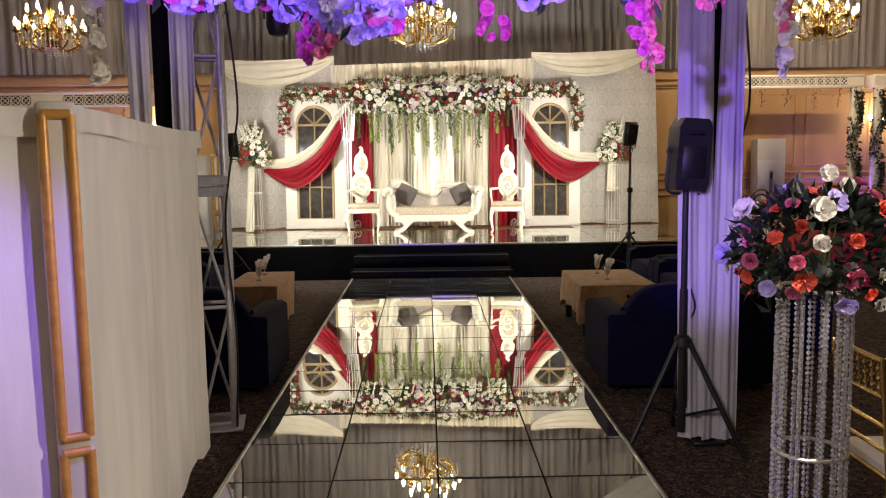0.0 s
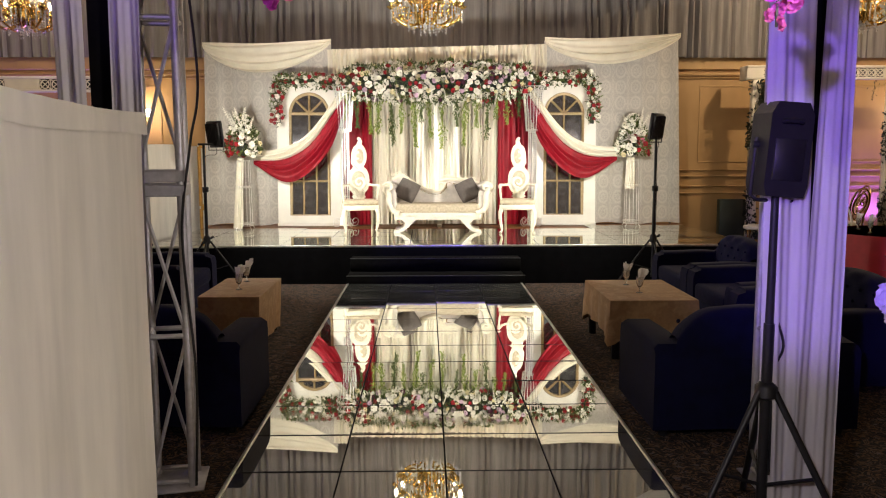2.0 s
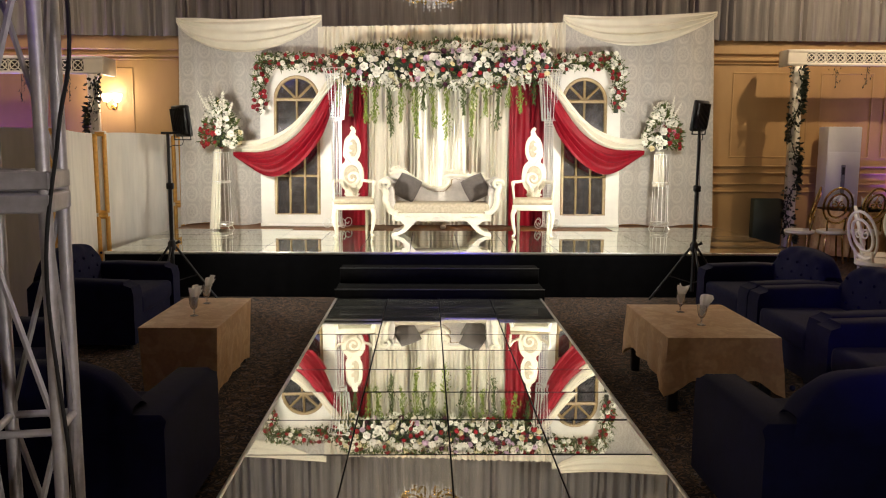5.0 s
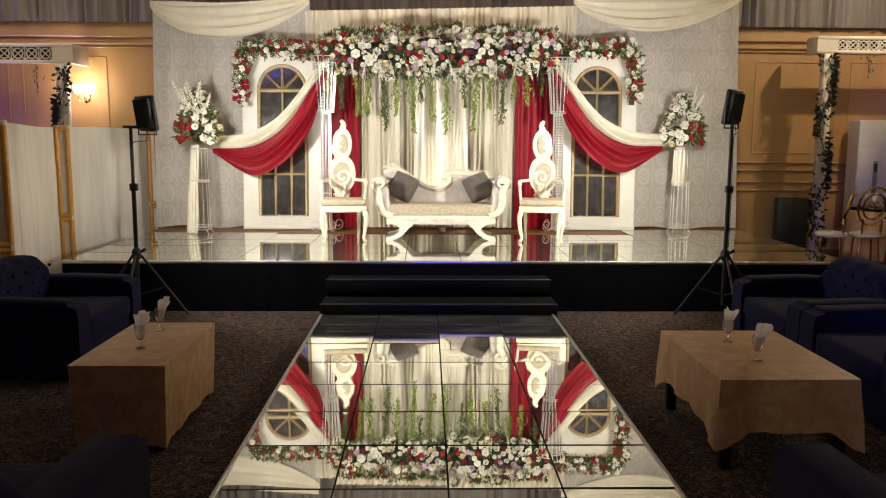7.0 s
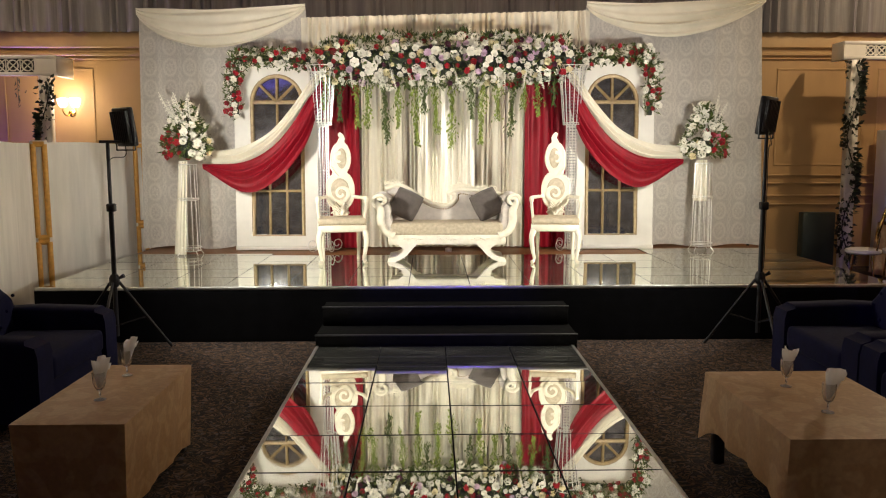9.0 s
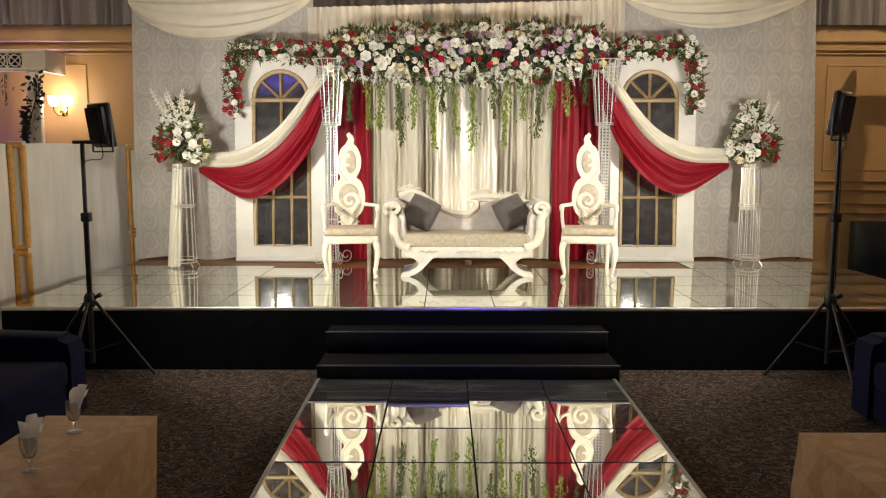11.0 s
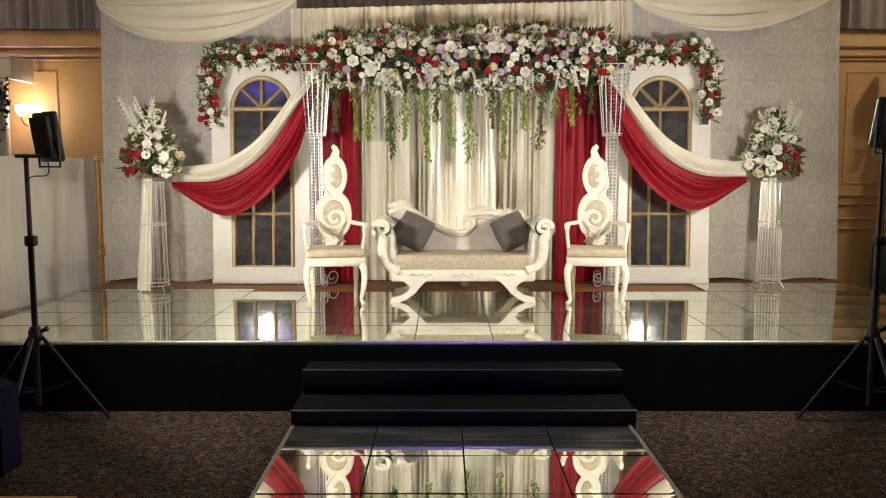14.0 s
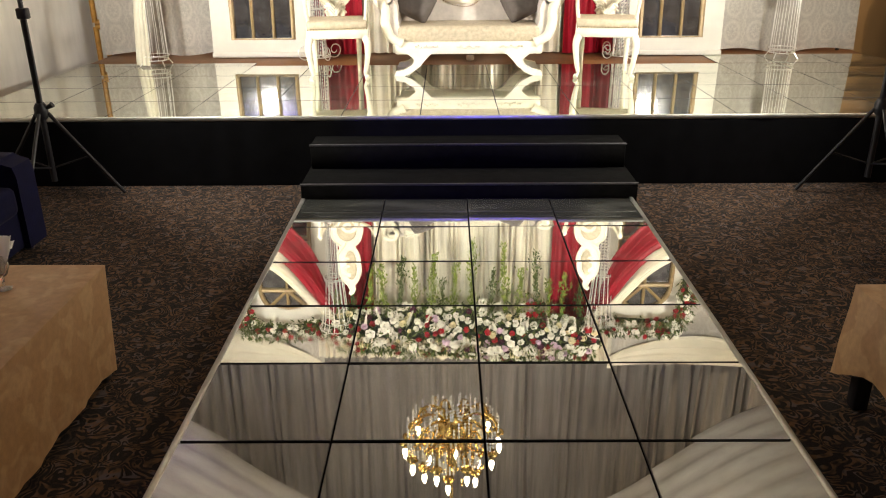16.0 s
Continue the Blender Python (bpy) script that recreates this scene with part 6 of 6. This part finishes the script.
for i, (x, y) in enumerate(((-1.77, -2.85), (-1.80, -2.41), (1.727, -2.70), (1.738, -3.12))):
    goblet(x, y, 0.448, 0, i)
    napkin(x, y, 0.448, i * 3 + 1, 0.03 if i % 2 else 0.015)


# ---- pergolas by the wall ----
def pergola(xa, xb, y, z0, z1, posts, back, label, end=0.3):
    p = thing("pergola", label, "pergola", group="pergolas")
    fr = part("beam", Geo().box(xa, xb, y, y + 0.05, z1 - 0.05, z1, 0.006), M_WHITE, p)
    part("beam", Geo().box(xa, xb, y, y + 0.05, z0, z0 + 0.05, 0.006), M_WHITE, p)
    part("side_beam", Geo().box(xa, xa + 0.05, y + 0.05, back, z0, z1, 0.006), M_WHITE, p)
    part("side_beam", Geo().box(xb - 0.05, xb, y + 0.05, back, z0, z1, 0.006), M_WHITE, p)
    n = max(1, round((xb - xa) / 2.4))
    L = (xb - xa) / n
    for i in range(n):
        a = xa + i * L
        part("solid_end", Geo().box(a, a + end, y + 0.003, y + 0.047, z0 + 0.05, z1 - 0.05), M_WHITE, p, smooth=0)
        part("solid_end", Geo().box(a + L - end, a + L, y + 0.003, y + 0.047, z0 + 0.05, z1 - 0.05), M_WHITE, p, smooth=0)
        g = Geo()
        x = a + end
        s = (z1 - z0 - 0.1)
        zc = (z0 + z1) / 2
        k = int((L - 2 * end) / s)
        step = (L - 2 * end) / k
        for q in range(k):
            c = x + (q + 0.5) * step
            g.tube([(c + s * 0.40 * math.cos(t * math.pi / 8), y + 0.02, zc + s * 0.40 * math.sin(t * math.pi / 8)) for t in range(16)], 0.011, 4, closed=True)
            for u, w in ((-1, -1), (-1, 1)):
                g.tube([(c + u * step / 2, y + 0.025, zc + w * s / 2), (c - u * step / 2, y + 0.025, zc - w * s / 2)], 0.009, 4)
            g.tube([(c + step / 2, y + 0.025, z0 + 0.05), (c + step / 2, y + 0.025, z1 - 0.05)], 0.008, 4)
        part("fretwork", g, M_WHITE, p, "pierced white fretwork")
        part("fret_backing", Geo().box(a + end, a + L - end, y + 0.046, y + 0.052, z0 + 0.05, z1 - 0.05), M_TRIPOD, p, smooth=0)
    rr = random.Random(int(abs(xa) * 10))
    for px in posts:
        part("post", Geo().box(px, px + 0.15, y, y + 0.12, CARPET_Z, z0, 0.008), M_WHITE, p)
        g = Geo()
        for k in range(520):
            z = rr.uniform(CARPET_Z + 0.15, z0 - 0.02)
            a = z * 5 + rr.gauss(0, 0.9)
            leaf(g, (px + 0.065 + 0.09 * math.cos(a), y + 0.06 - 0.09 * abs(math.sin(a)), z), (math.cos(a), -0.8, rr.uniform(-0.8, 0.6)), rr.uniform(0.07, 0.13), rr.uniform(0.035, 0.06), rr.uniform(0, 6))
        g.tube([(px + 0.065 + 0.08 * math.cos(z * 5), y - 0.02, z) for z in np.arange(0.1, z0, 0.12)], 0.007, 4)
        tagged(part("ivy", g, M_IVY, p, "dark ivy wound round the post", smooth=0), kind="stuff")
    for k in range(5):
        x = xa + (k + 0.6) * (xb - xa) / 5.4
        g = trailing(rr, x, y + 0.1, z0, z0 - rr.uniform(0.25, 0.45), 0.07, 60)
        tagged(part("hanging_sprig", g, M_IVY, p, smooth=0), kind="stuff")
    return p


pergola(5.57, 8.33, 4.40, 2.925, 3.175, (5.68, 8.12), 4.75, "white pergola with fretwork beam and ivy-wound posts")
pergola(8.54, 9.9, 4.40, 2.925, 3.175, (8.57,), 4.75, "white pergola with fretwork beam and ivy-wound posts", 0.2)
pergola(-9.2, -5.24, 4.55, 2.72, 3.0, (-5.50, -8.4), 5.1, "white pergola with fretwork beam and ivy-wound posts")
for x, w in ((-7.3, 450), (8.35, 190)):
    u = thing("violet_uplight", "small violet LED uplight on the floor by the wall", "uplight", (x, 4.75, CARPET_Z), group="violet uplights")
    part("can", Geo().lathe([(0.05, 0.0), (0.08, 0.02), (0.08, 0.14), (0.05, 0.16)], n=14), M_PLASTIC, u)
    part("lens", Geo().lathe([(0.06, 0.161), (0.06, 0.166)], n=14), M_VIOLET_LED, u, "violet lens")
    lamp("violet_uplight_beam", "SPOT", w, (0.26, 0.10, 1.0), look((x, 4.75, 0.15), (x + 0.2, 5.2, 2.2)), 0.06, spot=110)


def sconce(x, z):
    s = thing("wall_sconce", "brass wall sconce with two lit frosted shades", "wall lamp", (x, Y1, z), group="wall sconces")
    part("back_plate", Geo().lathe([(0.05, 0), (0.055, 0.01), (0.03, 0.02)], n=14, m=pose(0, 0, -0.12, 90, 0, 0)), M_GOLD, s)
    for sx in (-1, 1):
        part("arm", Geo().tube(smooth_line([(0, -0.02, -0.12), (sx * 0.05, -0.08, -0.16), (sx * 0.09, -0.11, -0.10), (sx * 0.09, -0.11, -0.04)], 5), 0.008, 6), M_GOLD, s)
        part("shade", Geo().lathe([(0.035, -0.04), (0.06, 0.0), (0.075, 0.07), (0.07, 0.09), (0.04, 0.09)], (sx * 0.09, -0.11, 0.0), 14), M_SHADE, s, "glowing frosted shade")
    lamp("sconce_glow", "POINT", 24, (1.0, 0.82, 0.58), Matrix.Translation((x, Y1 - 0.30, z + 0.06)), 0.1)


sconce(-5.33, 2.36)
# unseen; added as an assumed twin of the left sconce
sconce(9.0, 2.36)

ac = thing("floor_air_conditioner", "tall white floor-standing air conditioner by the wall", "air conditioner", (6.72, 4.86, CARPET_Z))
part("body", Geo().box(-0.28, 0.28, -0.16, 0.17, 0.0, 2.04, 0.02, seg=2), M_ACWHITE, ac)
part("front_panel", Geo().box(-0.268, 0.268, -0.172, -0.158, 0.72, 1.62, 0.006), M_ACWHITE, ac)
part("display", Geo().box(-0.035, 0.035, -0.178, -0.171, 0.92, 1.42, 0.004), M_GREYPL, ac, "grey control strip")
part("screen", Geo().box(-0.022, 0.022, -0.181, -0.177, 1.26, 1.38), M_PLASTIC, ac, "dark display", smooth=0)
for i in range(9):
    part("louvre", Geo().box(-0.25, 0.25, -0.178, -0.16, 0.16 + i * 0.045, 0.175 + i * 0.045, 0.003), M_GREYPL, ac)
board = thing("leaning_board", "dark green board leaning by the ochre wall", "board", (5.60, 5.0, CARPET_Z), 0)
part("panel", Geo().box(-0.24, 0.24, -0.10, 0.06, 0, 0.84, 0.01), M_GREENBOX, board)


# ---- banquet chairs and tables at the side ----
def loop_chair(x, y, turn, material, label, bz=0.77):
    c = thing("banquet_chair", label, "chair", (x, y, CARPET_Z), turn, "banquet chairs")
    part("seat", Geo().lathe([(0.19, 0.43), (0.215, 0.45), (0.21, 0.485), (0.15, 0.50)], n=20), M_PLAIN, c, "white padded seat")
    for k in range(4):
        a = math.pi / 4 + k * math.pi / 2
        part("leg", Geo().tube([(0.16 * math.cos(a), 0.16 * math.sin(a), 0.44), (0.20 * math.cos(a), 0.20 * math.sin(a), 0.0)], 0.014, 8), material, c)
    for r in (0.20, 0.135):
        part("back_loop", Geo().tube([(r * math.cos(2 * math.pi * i / 28), -0.20 - 0.06 * (math.sin(2 * math.pi * i / 28)), bz + r * 1.3 * math.sin(2 * math.pi * i / 28)) for i in range(28)], 0.016, 7, closed=True), material, c)
    for sx in (-1, 1):
        part("back_scroll", Geo().tube([(sx * p[0], -0.21, p[2]) for p in spiral(0.05, bz + 0.01, 0.055, 0.012, 90, 1.2, 18)], 0.010, 6), material, c)
        part("back_leg", Geo().tube([(sx * 0.12, -0.15, 0.44), (sx * 0.12, -0.18, bz - 0.17)], 0.014, 7), material, c)
    return c


GOLDLAB, WHITELAB = "gilded loop-backed banquet chair at a side table", "white loop-backed banquet chair at a side table"
for x, y, tn in ((5.42, 3.35, 60), (5.88, 3.30, -8), (6.36, 3.25, 6), (6.95, 3.30, 20), (7.35, 4.0, 90), (7.9, 3.3, -10), (8.5, 3.5, 15)):
    loop_chair(x, y, tn, M_GOLD, GOLDLAB, 0.86)
for x, y, tn in ((4.76, 0.12, -75), (5.06, 0.62, -115), (5.6, 0.92, 175), (6.4, 0.75, 140)):
    loop_chair(x, y, tn, M_WHITE, WHITELAB)


def spindle_chair(x, y, turn):
    c = thing("spindle_chair", "gilded spindle-back banquet chair near the walkway", "chair", (x, y, CARPET_Z), turn)
    part("seat", Geo().box(-0.20, 0.20, -0.19, 0.21, 0.435, 0.475, 0.015, seg=2), M_PLAIN, c, "white padded seat")
    for sx in (-1, 1):
        part("back_post", Geo().tube([(sx * 0.185, -0.18, 0.0), (sx * 0.185, -0.19, 0.45), (sx * 0.185, -0.235, 0.92)], 0.014, 8), M_GOLD, c)
        part("leg", Geo().tube([(sx * 0.18, 0.18, 0.0), (sx * 0.18, 0.18, 0.44)], 0.014, 8), M_GOLD, c)
        part("stretcher", Geo().tube([(sx * 0.18, 0.18, 0.18), (sx * 0.183, -0.18, 0.18)], 0.009, 6), M_GOLD, c)
    for z, r in ((0.91, 0.013), (0.76, 0.010), (0.64, 0.010), (0.54, 0.010), (0.43, 0.012)):
        yb = -0.19 - 0.096 * (z - 0.45)
        part("rail", Geo().tube([(-0.185, yb, z), (0.185, yb, z)], r, 8), M_GOLD, c)
    for k in range(7):
        x0 = -0.15 + k * 0.05
        g = Geo().tube([(x0, -0.2198, 0.76), (x0, -0.234, 0.91)], 0.006, 6)
        for q in range(3):
            g.ball((x0, -0.223 - q * 0.004, 0.795 + q * 0.04), 0.0125, 7)
        part("spindle", g, M_GOLD, c)
    return c


spindle_chair(1.96, -7.78, -90)


def banquet_table(x, y, r, material, label):
    t = thing("banquet_table", label, "table", (x, y, CARPET_Z), group="banquet tables")
    part("top", Geo().lathe([(0.05, 0.70), (r - 0.03, 0.70), (r - 0.02, 0.72), (r - 0.05, 0.735)], n=36), M_TRIPOD, t)
    part("pedestal", Geo().lathe([(0.28, 0.0), (0.26, 0.03), (0.05, 0.08), (0.05, 0.70)], n=16), M_TRIPOD, t)
    def fn(u, v):
        a = 2 * math.pi * u
        w = 1 - v
        return ((r + 0.02 + w * (0.05 + 0.03 * math.sin(a * 17))) * math.cos(a), (r + 0.02 + w * (0.05 + 0.03 * math.sin(a * 17))) * math.sin(a), 0.05 + 0.69 * v)
    g = Geo().grid(fn, 140, 6)
    g.lathe([(0.01, 0.742), (r + 0.02, 0.742)], n=36)
    cl = part("round_tablecloth", g, material)
    cl.matrix_basis = Matrix.Translation((x, y, CARPET_Z))
    tagged(cl, "plain cloth hanging round a banquet table", "tablecloth", "banquet cloths")
    for k in range(6):
        a = 2 * math.pi * k / 6 + 0.3
        px, py = x + 0.6 * r * math.cos(a), y + 0.6 * r * math.sin(a)
        goblet(px, py, CARPET_Z + 0.744, 0, k)
        napkin(px, py, CARPET_Z + 0.744, k + 5, 0.02)


banquet_table(5.72, -0.25, 0.82, M_REDCLOTH, "round banquet table under a red cloth")
banquet_table(6.62, 4.02, 0.55, M_CLOTH, "round banquet table under a tan cloth")

# ---- mirror tiles, laid last ----
T = 0.533
TS = 0.566


def tile_mesh(w, l, h, material, name):
    """A mirror tile with dark cut edges."""
    me = Geo().box(-w / 2, w / 2, -l / 2, l / 2, -h, 0, 0.0015).mesh(name, material, 0)
    me.materials.append(M_PLASTIC)
    for f in me.polygons:
        f.material_index = 0 if f.normal.z > 0.95 else 1
    return me


rt = random.Random(77)
TILE = tile_mesh(T - 0.007, T - 0.015, 0.008, M_MIRROR, "tile")
for j in range(26):
    for i in range(4):
        m = pose(-0.004 + (i - 1.5) * T, -0.16 - (j + 0.5) * T, RUN_Z, rt.gauss(0, 0.2), rt.gauss(0, 0.11), 0)
        part("tile", TILE, None, runway, m=m)
STILE = tile_mesh(TS - 0.004, TS - 0.009, 0.008, M_STAGE, "tile")
CUT_TILE = tile_mesh(TS - 0.004, TS - 0.404, 0.008, M_STAGE, "tile")
cols, rows = 14, 5
for i in range(cols):
    for j in range(rows + 1):
        px, py = -3.72 + (i + 0.5) * TS, SY0 + (j + 0.5) * TS
        if px > 4.25:
            continue
        if j > 4 or (j == 4 and -2.3 < px < 2.6):
            continue
        short = j == 4 and px < 0
        m = pose(px, py - (0.20 if short else 0), STAGE_Z, rt.gauss(0, 0.05), rt.gauss(0, 0.05), 0)
        part("tile", CUT_TILE if short else STILE, None, stage, m=m)
